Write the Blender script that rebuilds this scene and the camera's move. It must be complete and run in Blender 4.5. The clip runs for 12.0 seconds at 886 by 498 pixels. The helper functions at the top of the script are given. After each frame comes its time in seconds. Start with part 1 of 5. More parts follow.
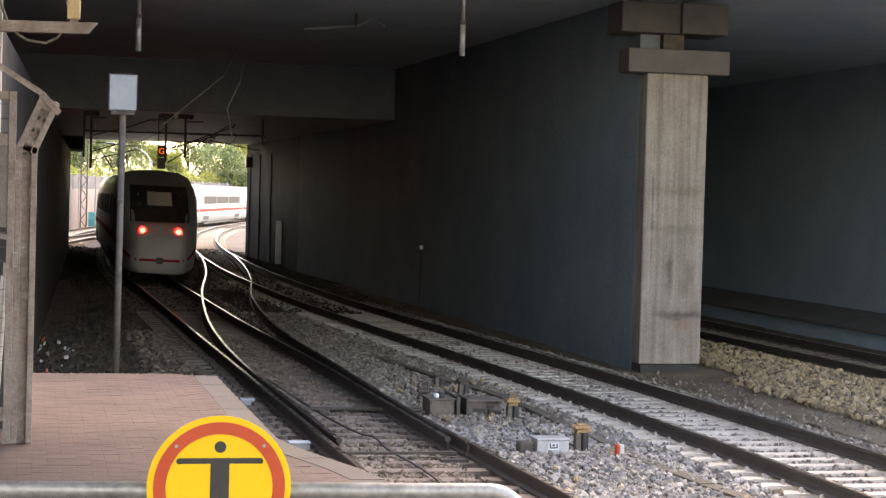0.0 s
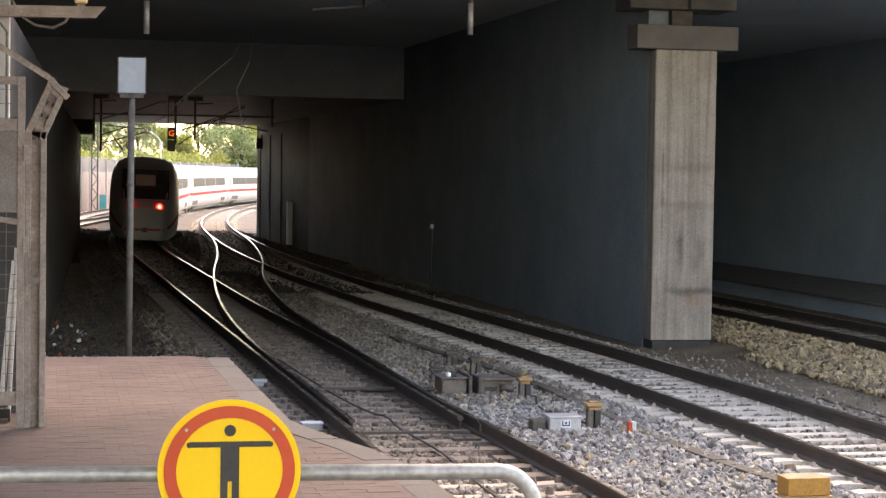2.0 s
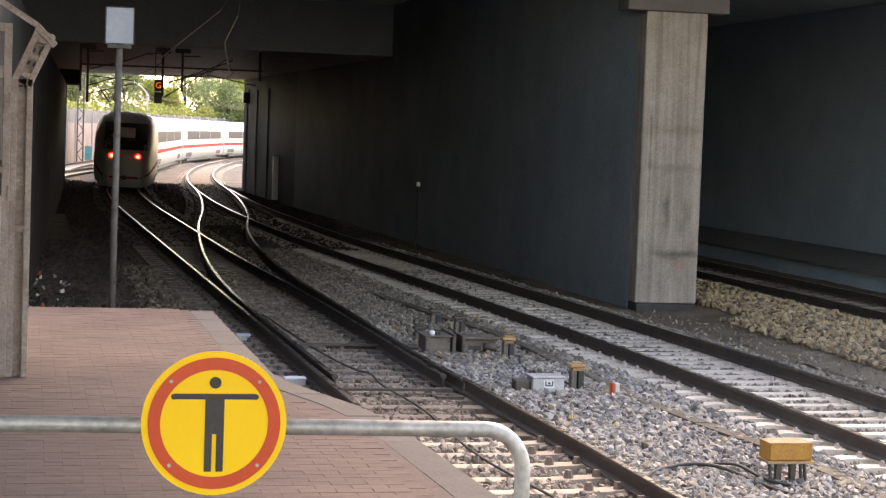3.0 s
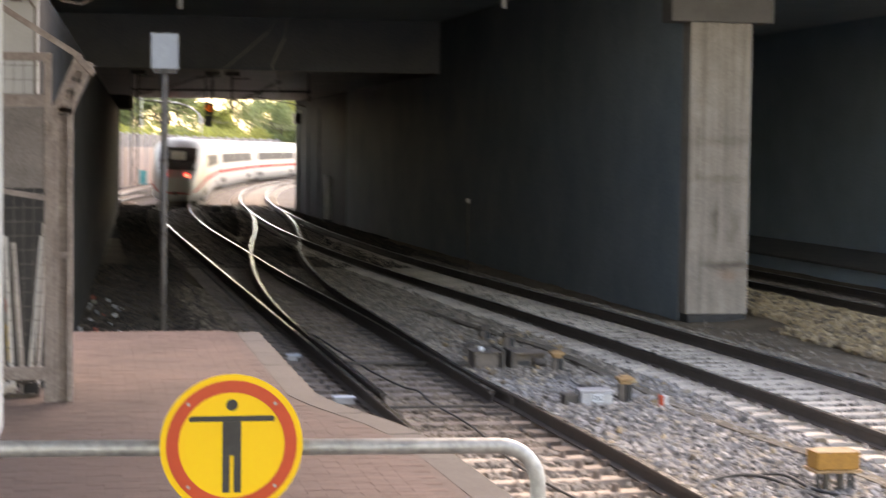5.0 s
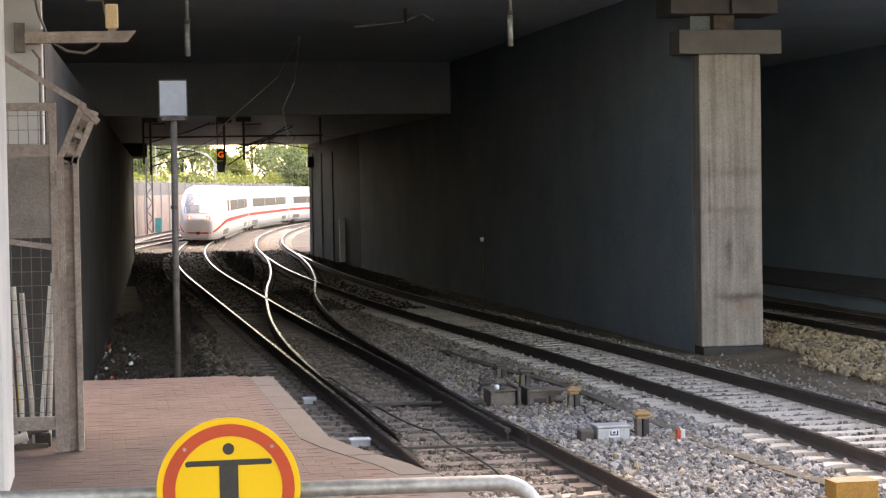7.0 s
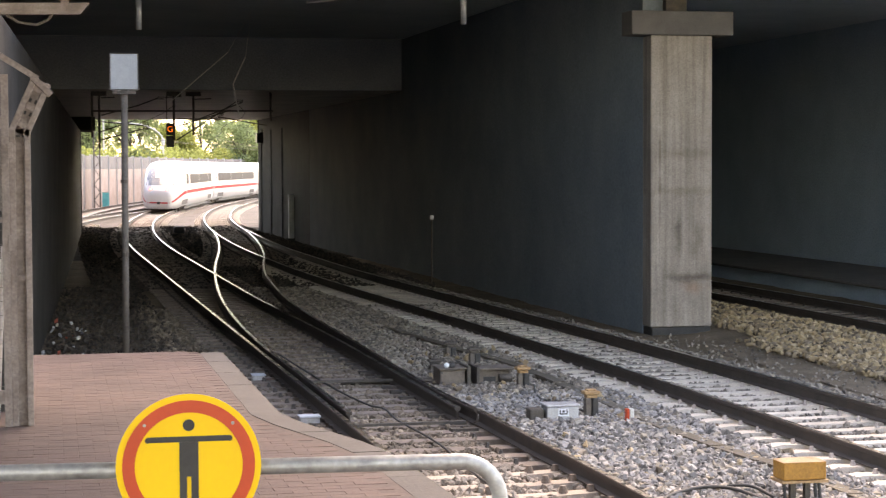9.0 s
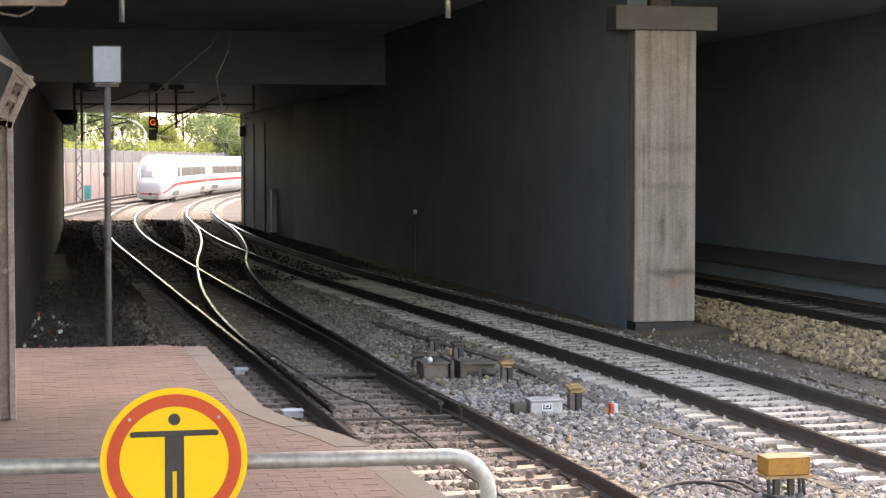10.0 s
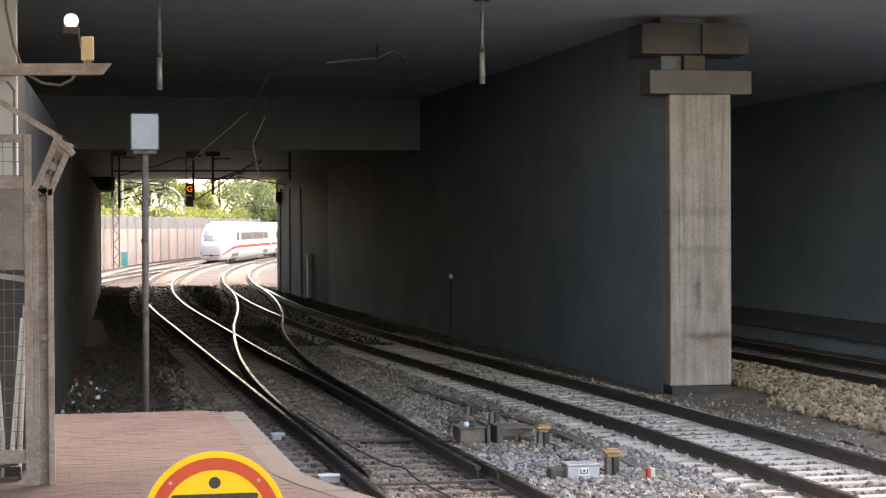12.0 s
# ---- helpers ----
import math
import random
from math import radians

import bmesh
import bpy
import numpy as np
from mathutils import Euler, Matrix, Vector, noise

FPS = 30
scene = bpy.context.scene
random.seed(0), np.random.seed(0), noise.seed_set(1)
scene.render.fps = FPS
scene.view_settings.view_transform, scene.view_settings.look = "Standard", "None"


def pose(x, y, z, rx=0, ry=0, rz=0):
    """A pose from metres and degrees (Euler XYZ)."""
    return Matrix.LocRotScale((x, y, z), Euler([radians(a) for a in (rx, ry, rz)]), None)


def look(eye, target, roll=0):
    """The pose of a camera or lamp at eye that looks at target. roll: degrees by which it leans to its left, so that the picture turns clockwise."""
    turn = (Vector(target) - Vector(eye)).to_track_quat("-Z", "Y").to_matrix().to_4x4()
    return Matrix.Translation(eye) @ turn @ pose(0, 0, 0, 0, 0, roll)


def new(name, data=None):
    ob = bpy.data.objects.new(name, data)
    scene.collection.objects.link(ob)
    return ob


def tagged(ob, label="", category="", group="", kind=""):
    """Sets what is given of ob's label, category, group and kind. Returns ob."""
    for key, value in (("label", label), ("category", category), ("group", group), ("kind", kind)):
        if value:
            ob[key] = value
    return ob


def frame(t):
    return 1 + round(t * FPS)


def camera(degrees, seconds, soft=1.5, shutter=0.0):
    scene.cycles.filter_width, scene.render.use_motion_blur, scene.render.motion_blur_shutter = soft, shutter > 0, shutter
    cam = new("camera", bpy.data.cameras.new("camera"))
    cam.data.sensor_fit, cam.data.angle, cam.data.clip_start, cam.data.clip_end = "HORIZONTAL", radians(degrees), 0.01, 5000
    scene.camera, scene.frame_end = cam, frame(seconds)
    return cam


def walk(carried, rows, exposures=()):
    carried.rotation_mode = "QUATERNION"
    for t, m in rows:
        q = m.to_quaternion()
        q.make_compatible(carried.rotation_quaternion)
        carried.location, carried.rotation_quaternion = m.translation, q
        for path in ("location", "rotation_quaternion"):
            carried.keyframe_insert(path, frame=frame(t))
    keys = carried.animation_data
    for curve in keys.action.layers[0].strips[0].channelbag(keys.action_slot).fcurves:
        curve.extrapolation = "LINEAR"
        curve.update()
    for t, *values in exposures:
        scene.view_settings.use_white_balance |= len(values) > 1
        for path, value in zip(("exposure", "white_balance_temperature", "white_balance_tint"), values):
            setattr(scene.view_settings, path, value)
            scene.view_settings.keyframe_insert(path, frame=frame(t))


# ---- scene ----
cam = camera(27.5, 12.0, soft=1.25, shutter=0.5)
PATH = [
    (0, (-0.152, -0.028, 2.87), (0.288, 1.922, 2.813), 1.6),
    (0.5, (-0.141, -0.028, 2.868), (0.3, 1.921, 2.795), 1.2),
    (1, (-0.134, -0.017, 2.865), (0.307, 1.933, 2.789), 0.9),
    (1.5, (-0.136, -0.004, 2.864), (0.318, 1.942, 2.791), 0.7),
    (2, (-0.142, -0.05, 2.881), (0.286, 1.902, 2.8), 0.9),
    (2.4, (-0.138, 0.017, 2.858), (0.293, 1.965, 2.718), 1.2),
    (2.5, (-0.142, -0.067, 2.875), (0.287, 1.882, 2.746), 1.4),
    (3, (-0.145, 0.023, 2.865), (0.3, 1.968, 2.739), 2.1),
    (3.2, (-0.147, 0.01, 2.868), (0.278, 1.961, 2.752), 2.0),
    (4.8, (-0.104, 0.025, 2.891), (0.345, 1.97, 2.764), 1.0),
    (5, (-0.031, -0.076, 2.884), (0.353, 1.883, 2.774), 0.7),
    (5.5, (0.03, -0.085, 2.876), (0.363, 1.886, 2.829), -0.0),
    (6, (0.038, -0.107, 2.874), (0.379, 1.863, 2.829), -0.6),
    (6.5, (0.04, -0.058, 2.876), (0.38, 1.912, 2.814), -0.9),
    (7, (0.042, -0.061, 2.874), (0.408, 1.904, 2.808), -0.9),
    (7.2, (0.04, -0.052, 2.871), (0.407, 1.913, 2.803), -0.9),
    (8.8, (0.007, -0.036, 2.875), (0.414, 1.92, 2.787), -0.3),
    (9, (0.002, -0.031, 2.873), (0.424, 1.922, 2.782), -0.2),
    (9.5, (0.0, 0.001, 2.87), (0.436, 1.95, 2.78), 0.0),
    (10, (-0.005, 0.025, 2.866), (0.436, 1.974, 2.769), 0.0),
    (10.5, (-0.013, -0.035, 2.875), (0.402, 1.921, 2.82), 0.0),
    (11, (-0.018, -0.07, 2.88), (0.398, 1.886, 2.8785), -0.1),
    (11.5, (-0.023, -0.032, 2.864), (0.382, 1.926, 2.8425), -0.3),
    (12, (-0.022, -0.041, 2.868), (0.381, 1.917, 2.8425), -0.3),
]
walk(cam, [(t, look(eye, target, roll)) for t, eye, target, roll in PATH],
     exposures=((0, 2.95), (1.5, 2.92), (3, 2.74), (5.5, 2.76), (7, 2.78), (9.5, 2.92), (12, 2.98)))

# ---- light ----
world = bpy.data.worlds.new("sky")
scene.world = world
world.use_nodes = True
wn = world.node_tree
sky = wn.nodes.new("ShaderNodeTexSky")
sky.sky_type = "NISHITA"
sky.sun_disc = False
sky.sun_elevation = radians(52)
sky.sun_rotation = radians(32)
sky.air_density = 1.0
sky.dust_density = 1.0
sky_bg = wn.nodes["Background"]
sky_bg.inputs["Strength"].default_value = 0.15
wn.links.new(sky.outputs[0], sky_bg.inputs["Color"])

sun_data = bpy.data.lights.new("sun", "SUN")
sun_data.energy = 0.6
sun_data.angle = radians(40)
sun_data.color = (1.0, 0.96, 0.9)
sun = new("sun", sun_data)
sun.matrix_world = look((25, 40, 60), (0, 0, 0))

scene.view_settings.use_white_balance = True
scene.view_settings.white_balance_temperature = 9750
scene.view_settings.white_balance_tint = 21


# ---- materials ----
def mat(name, c1, c2, scale=3.0, rough=0.8, metal=0.0, bump=0.3, fine=60.0, vary=0.0, island=0.0, spec=0.5, depth=0.01, wear=None, g=0.45):
    """Two-scale mottled surface: broad stains between c1 and c2, fine grain in colour and relief."""
    m = bpy.data.materials.new(name)
    m.use_nodes = True
    nt = m.node_tree
    bsdf = nt.nodes["Principled BSDF"]
    tc = nt.nodes.new("ShaderNodeTexCoord")
    broad = nt.nodes.new("ShaderNodeTexNoise")
    broad.inputs["Scale"].default_value = scale
    broad.inputs["Detail"].default_value = 6
    broad.inputs["Roughness"].default_value = 0.65
    nt.links.new(tc.outputs["Object"], broad.inputs["Vector"])
    ramp = nt.nodes.new("ShaderNodeValToRGB")
    ramp.color_ramp.elements[0].position, ramp.color_ramp.elements[1].position = 0.35, 0.65
    ramp.color_ramp.elements[0].color, ramp.color_ramp.elements[1].color = (*c1, 1), (*c2, 1)
    if wear:
        e = ramp.color_ramp.elements.new(0.74)
        e.color = (*wear, 1)
    nt.links.new(broad.outputs["Fac"], ramp.inputs["Fac"])
    grain = nt.nodes.new("ShaderNodeTexNoise")
    grain.inputs["Scale"].default_value = fine
    grain.inputs["Detail"].default_value = 4
    nt.links.new(tc.outputs["Object"], grain.inputs["Vector"])
    mul = nt.nodes.new("ShaderNodeMix")
    mul.data_type, mul.blend_type = "RGBA", "OVERLAY"
    mul.inputs["Factor"].default_value = g
    nt.links.new(ramp.outputs["Color"], mul.inputs["A"])
    nt.links.new(grain.outputs["Fac"], mul.inputs["B"])
    col = mul.outputs["Result"]
    if vary or island:
        hsv = nt.nodes.new("ShaderNodeHueSaturation")
        rnd = nt.nodes.new("ShaderNodeObjectInfo").outputs["Random"] if vary else nt.nodes.new("ShaderNodeNewGeometry").outputs["Random Per Island"]
        amount = vary or island
        mr = nt.nodes.new("ShaderNodeMapRange")
        mr.inputs["To Min"].default_value, mr.inputs["To Max"].default_value = 1 - amount, 1 + amount
        nt.links.new(rnd, mr.inputs["Value"])
        nt.links.new(mr.outputs["Result"], hsv.inputs["Value"])
        nt.links.new(col, hsv.inputs["Color"])
        col = hsv.outputs["Color"]
    nt.links.new(col, bsdf.inputs["Base Color"])
    bsdf.inputs["Metallic"].default_value = metal
    bsdf.inputs["Specular IOR Level"].default_value = spec
    rr = nt.nodes.new("ShaderNodeMapRange")
    rr.inputs["To Min"].default_value, rr.inputs["To Max"].default_value = max(0.02, rough - 0.12), min(1, rough + 0.12)
    nt.links.new(broad.outputs["Fac"], rr.inputs["Value"])
    nt.links.new(rr.outputs["Result"], bsdf.inputs["Roughness"])
    if bump:
        b = nt.nodes.new("ShaderNodeBump")
        b.inputs["Strength"].default_value = bump
        b.inputs["Distance"].default_value = depth
        nt.links.new(grain.outputs["Fac"], b.inputs["Height"])
        nt.links.new(b.outputs["Normal"], bsdf.inputs["Normal"])
    return m


def streaked(name, c1, c2, lines, rough=0.85):
    """Board-marked concrete: vertical streaks with broad stains."""
    m = mat(name, c1, c2, 1.2, rough, fine=45, bump=0.35)
    nt = m.node_tree
    bsdf = nt.nodes["Principled BSDF"]
    src = bsdf.inputs["Base Color"].links[0].from_socket
    tc = nt.nodes["Texture Coordinate"]
    mp = nt.nodes.new("ShaderNodeMapping")
    mp.inputs["Scale"].default_value = (lines, lines, 0.35)
    nt.links.new(tc.outputs["Object"], mp.inputs["Vector"])
    n = nt.nodes.new("ShaderNodeTexNoise")
    n.inputs["Scale"].default_value = 1.0
    n.inputs["Detail"].default_value = 5
    nt.links.new(mp.outputs[0], n.inputs["Vector"])
    r = nt.nodes.new("ShaderNodeValToRGB")
    r.color_ramp.elements[0].position, r.color_ramp.elements[1].position = 0.36, 0.6
    r.color_ramp.elements[0].color, r.color_ramp.elements[1].color = (0.45, 0.44, 0.42, 1), (1, 1, 1, 1)
    nt.links.new(n.outputs["Fac"], r.inputs["Fac"])
    mul = nt.nodes.new("ShaderNodeMix")
    mul.data_type, mul.blend_type = "RGBA", "MULTIPLY"
    mul.inputs["Factor"].default_value = 0.55
    nt.links.new(src, mul.inputs["A"])
    nt.links.new(r.outputs["Color"], mul.inputs["B"])
    nt.links.new(mul.outputs["Result"], bsdf.inputs["Base Color"])
    return m


def stain(m, x, z, w, h, colour, amount):
    """A soft-edged stain on an upright face, in the part's own space."""
    nt = m.node_tree
    bsdf = nt.nodes["Principled BSDF"]
    src = bsdf.inputs["Base Color"].links[0].from_socket
    tc = nt.nodes["Texture Coordinate"]
    n = nt.nodes.new("ShaderNodeTexNoise")
    n.inputs["Scale"].default_value = 5.0
    n.inputs["Detail"].default_value = 5
    nt.links.new(tc.outputs["Object"], n.inputs["Vector"])
    mp = nt.nodes.new("ShaderNodeMapping")
    mp.inputs["Scale"].default_value = (1 / w, 0, 1 / h)
    mp.inputs["Location"].default_value = (-x / w, 0, -z / h)
    nt.links.new(tc.outputs["Object"], mp.inputs["Vector"])
    ln = nt.nodes.new("ShaderNodeVectorMath")
    ln.operation = "LENGTH"
    nt.links.new(mp.outputs[0], ln.inputs[0])
    ad = nt.nodes.new("ShaderNodeMath")
    ad.operation = "MULTIPLY_ADD"
    nt.links.new(n.outputs["Fac"], ad.inputs[0])
    ad.inputs[1].default_value = 1.8
    nt.links.new(ln.outputs["Value"], ad.inputs[2])
    mr = nt.nodes.new("ShaderNodeMapRange")
    mr.inputs["From Min"].default_value, mr.inputs["From Max"].default_value = 1.0, 2.0
    mr.inputs["To Min"].default_value, mr.inputs["To Max"].default_value = amount, 0.0
    nt.links.new(ad.outputs[0], mr.inputs["Value"])
    mx = nt.nodes.new("ShaderNodeMix")
    mx.data_type, mx.blend_type = "RGBA", "MULTIPLY"
    nt.links.new(mr.outputs["Result"], mx.inputs["Factor"])
    nt.links.new(src, mx.inputs["A"])
    mx.inputs["B"].default_value = (*colour, 1)
    nt.links.new(mx.outputs["Result"], bsdf.inputs["Base Color"])


def stone_mat(name, stops, rough=0.85):
    """Loose stones: each one its own colour."""
    m = mat(name, (0.3, 0.3, 0.3), (0.4, 0.4, 0.4), 30, rough, fine=120, bump=0.4)
    nt = m.node_tree
    bsdf = nt.nodes["Principled BSDF"]
    g = nt.nodes.new("ShaderNodeNewGeometry")
    r = nt.nodes.new("ShaderNodeValToRGB")
    r.color_ramp.interpolation = "CONSTANT"
    for i, c in enumerate(stops):
        p = i / len(stops)
        e = r.color_ramp.elements[i] if i < 2 else r.color_ramp.elements.new(p)
        e.position, e.color = p, (*c, 1)
    nt.links.new(g.outputs["Random Per Island"], r.inputs["Fac"])
    src = bsdf.inputs["Base Color"].links[0].from_socket
    mul = nt.nodes.new("ShaderNodeMix")
    mul.data_type, mul.blend_type = "RGBA", "OVERLAY"
    mul.inputs["Factor"].default_value = 0.5
    nt.links.new(r.outputs["Color"], mul.inputs["A"])
    nt.links.new(src, mul.inputs["B"])
    nt.links.new(mul.outputs["Result"], bsdf.inputs["Base Color"])
    return m


def glow(name, colour, strength):
    m = bpy.data.materials.new(name)
    m.use_nodes = True
    b = m.node_tree.nodes["Principled BSDF"]
    b.inputs["Base Color"].default_value = (*colour, 1)
    b.inputs["Emission Color"].default_value = (*colour, 1)
    b.inputs["Emission Strength"].default_value = strength
    b.inputs["Roughness"].default_value = 0.3
    return m


M_SOOT = mat("sooty concrete", (0.18, 0.226, 0.26), (0.235, 0.286, 0.32), 0.5, 0.86, spec=0.16, fine=20, bump=0.3, depth=0.015, g=0.3)
M_HALL = mat("blue-grey hall wall", (0.33, 0.44, 0.54), (0.41, 0.53, 0.63), 0.5, 0.85, fine=20, bump=0.4, depth=0.02)
M_GIRDER = mat("grey girder toned for shade", (0.21, 0.245, 0.275), (0.28, 0.318, 0.35), 0.5, 0.8, fine=20, bump=0.4, depth=0.02)
M_CEIL = mat("grey bridge underside", (0.58, 0.66, 0.73), (0.7, 0.77, 0.83), 0.5, 0.62, fine=20, bump=0.4, depth=0.02)
# Two darker copies of the sooty wall concrete, with shade in their tone.
M_SOOTSHADE = mat("sooty concrete darkened for shade", (0.082, 0.09, 0.097), (0.124, 0.133, 0.14), 0.5, 0.88, spec=0.15, fine=20, bump=0.3, depth=0.015)
M_SOOTSHADEDARK = mat("sooty concrete darkened further for shade", (0.036, 0.036, 0.037), (0.068, 0.066, 0.064), 0.6, 0.9, fine=22, bump=0.4, depth=0.015, spec=0.12)
M_DECK = mat("deck concrete", (0.5, 0.48, 0.46), (0.7, 0.67, 0.64), 0.8, 0.55, fine=25, spec=0.7)
M_PILLAR = streaked("board marked concrete", (0.25, 0.222, 0.2), (0.34, 0.303, 0.272), 9.0)
for sx, sz, sw, sh, sc, sa in ((0.2, 1.12, 0.6, 0.09, (0.4, 0.37, 0.34), 0.9), (0.25, 0.92, 0.3, 0.16, (1.0, 0.8, 0.72), 0.9), (-0.05, 1.9, 0.09, 0.5, (0.45, 0.43, 0.4), 0.9),
                               (0.0, 2.7, 0.9, 0.1, (0.72, 0.7, 0.66), 0.8), (0.0, 3.4, 0.9, 0.12, (0.78, 0.76, 0.72), 0.8), (-0.42, 3.0, 0.03, 1.6, (0.5, 0.48, 0.45), 0.8), (0.3, 1.75, 0.14, 0.3, (0.66, 0.63, 0.6), 0.8)):
    stain(M_PILLAR, sx, sz, sw, sh, sc, sa)
# Beam and cap colours lowered for the shade close under the deck.
M_SHADEBEAM = mat("beam concrete toned for shade", (0.078, 0.076, 0.076), (0.118, 0.114, 0.112), 1.5, 0.9)
M_SHADECAP = mat("cap concrete toned for shade", (0.112, 0.106, 0.104), (0.162, 0.153, 0.148), 1.5, 0.9)
M_COLUMN = mat("pale painted concrete", (0.38, 0.385, 0.385), (0.48, 0.485, 0.485), 1.6, 0.75, fine=30, bump=0.08, g=0.12)
M_PLINTH = mat("bitumen and shade black", (0.03, 0.03, 0.03), (0.05, 0.048, 0.046), 3, 0.8)
M_DIRT = mat("dark ballast bed", (0.133, 0.099, 0.068), (0.224, 0.171, 0.118), 1.5, 0.95, fine=28, bump=1.0, depth=0.05)
M_GROUND = mat("pale gravel ground", (0.08, 0.065, 0.056), (0.145, 0.122, 0.105), 0.4, 0.95, fine=20, bump=0.8, depth=0.04)
M_STONE = stone_mat("ballast stones", [(0.195, 0.18, 0.167), (0.3, 0.277, 0.254), (0.37, 0.335, 0.288), (0.23, 0.216, 0.203), (0.52, 0.47, 0.415), (0.35, 0.295, 0.225), (0.1, 0.093, 0.086), (0.265, 0.256, 0.25), (0.158, 0.146, 0.136), (0.34, 0.322, 0.306)])
M_TRACKSTONE = stone_mat("dusty grey stones", [(0.165, 0.145, 0.124), (0.235, 0.206, 0.174), (0.28, 0.238, 0.194), (0.195, 0.174, 0.15), (0.33, 0.29, 0.243), (0.125, 0.11, 0.095)])
M_BROWN = stone_mat("brown stones", [(0.2, 0.168, 0.138), (0.29, 0.245, 0.2), (0.24, 0.21, 0.178), (0.32, 0.262, 0.2), (0.15, 0.13, 0.11), (0.4, 0.35, 0.29), (0.12, 0.105, 0.09)])
M_YELLOWSTONE = stone_mat("yellowish stones", [(0.35, 0.25, 0.14), (0.42, 0.31, 0.18), (0.22, 0.162, 0.105), (0.38, 0.27, 0.15), (0.11, 0.085, 0.06), (0.48, 0.37, 0.235), (0.26, 0.2, 0.14)])
# Soil colour lowered to hold the shade that falls under the bridge.
M_SHADESOIL = mat("dark soil toned for shade", (0.034, 0.029, 0.026), (0.06, 0.053, 0.047), 1.2, 0.95, spec=0.08, fine=28, bump=1.0, depth=0.05)
M_DARKSTONE = stone_mat("oil-dark stones", [(0.185, 0.144, 0.108), (0.245, 0.19, 0.143), (0.135, 0.106, 0.081), (0.295, 0.23, 0.17), (0.2, 0.16, 0.121), (0.37, 0.3, 0.225)])
# Dark brown rubble; its tone also carries the shade under the bridge.
M_SOILSHADESTONE = stone_mat("dark brown rubble with shade in its tone", [(0.06, 0.048, 0.04), (0.09, 0.072, 0.058), (0.042, 0.035, 0.03), (0.12, 0.096, 0.077), (0.07, 0.057, 0.048)])
M_TANSTONE = stone_mat("pale tan stones", [(0.26, 0.21, 0.17), (0.38, 0.315, 0.255), (0.3, 0.25, 0.2), (0.46, 0.39, 0.32), (0.19, 0.155, 0.125), (0.34, 0.29, 0.24)])
M_DUSTY = mat("tan dusty sleeper", (0.32, 0.26, 0.21), (0.45, 0.375, 0.305), 4, 0.92, fine=60, vary=0.12)
M_CLAMP = mat("rusty rail clamp", (0.15, 0.108, 0.082), (0.24, 0.18, 0.14), 9, 0.8)
M_RAIL = mat("rusty rail", (0.04, 0.031, 0.026), (0.07, 0.053, 0.043), 4, 0.75, fine=80, bump=0.2)
M_RAILTOP = mat("polished rail head", (0.5, 0.49, 0.47), (0.62, 0.61, 0.59), 5, 0.28, metal=1.0, bump=0.05)
M_SLEEPER = mat("concrete sleeper", (0.47, 0.41, 0.345), (0.61, 0.54, 0.46), 5, 0.9, fine=70, vary=0.12)
M_TIMBER = mat("tarred timber sleeper", (0.19, 0.15, 0.124), (0.265, 0.212, 0.176), 5, 0.85, fine=50, vary=0.2)
M_IRON = mat("dark rusty iron", (0.05, 0.044, 0.04), (0.1, 0.082, 0.065), 8, 0.65, fine=60)
M_PAVER = mat("red clinker paver", (0.076, 0.048, 0.0425), (0.112, 0.073, 0.065), 3, 0.85, fine=90, vary=0.1)
M_PAVERS = mat("red clinker pavers", (0.07, 0.0445, 0.039), (0.12, 0.079, 0.07), 1.1, 0.85, fine=90, island=0.1)
M_JOINT = mat("sandy joint", (0.07, 0.049, 0.044), (0.1, 0.072, 0.065), 6, 0.95)
M_KERB = mat("kerb concrete", (0.068, 0.06, 0.0565), (0.092, 0.082, 0.0775), 2.5, 0.9, fine=60, vary=0.08)
M_GALV = mat("galvanised steel", (0.3, 0.305, 0.305), (0.46, 0.465, 0.465), 14, 0.5, metal=0.6, bump=0.08, fine=40)
M_YELLOW = mat("yellow sheet", (0.88, 0.53, 0.006), (0.9, 0.56, 0.008), 1, 0.45, bump=0.0, g=0.06)
M_RED = mat("red sheet", (0.52, 0.052, 0.014), (0.59, 0.066, 0.02), 5, 0.45, bump=0.0, g=0.1)
M_BLACK = mat("black print", (0.02, 0.02, 0.022), (0.035, 0.035, 0.037), 6, 0.45, bump=0.02)
M_CAGE = mat("grey brown painted steel", (0.2, 0.16, 0.142), (0.32, 0.27, 0.245), 6, 0.7, fine=50, wear=(0.46, 0.4, 0.33))
M_BOARD = mat("dusty board", (0.15, 0.132, 0.122), (0.23, 0.205, 0.19), 2, 0.8)
M_PALEBOX = mat("pale grey enamel", (0.6, 0.64, 0.68), (0.68, 0.72, 0.76), 3, 0.5, bump=0.05)
M_BACK = mat("grey board back", (0.3, 0.33, 0.355), (0.37, 0.4, 0.425), 3, 0.55, bump=0.04, g=0.15)
M_POST = mat("grey zinc post", (0.1, 0.086, 0.076), (0.165, 0.145, 0.13), 7, 0.65)
M_CLIP = mat("pale rail clip", (0.3, 0.25, 0.225), (0.46, 0.39, 0.35), 9, 0.6)
M_GREYIRON = mat("dusty grey iron", (0.105, 0.085, 0.07), (0.18, 0.148, 0.122), 6, 0.75)
M_WHITE = mat("train light grey", (0.44, 0.445, 0.45), (0.5, 0.505, 0.51), 0.6, 0.4, bump=0.0, g=0.05)
M_TRED = mat("train red", (0.42, 0.012, 0.02), (0.48, 0.016, 0.025), 2, 0.6, bump=0.0, spec=0.1)
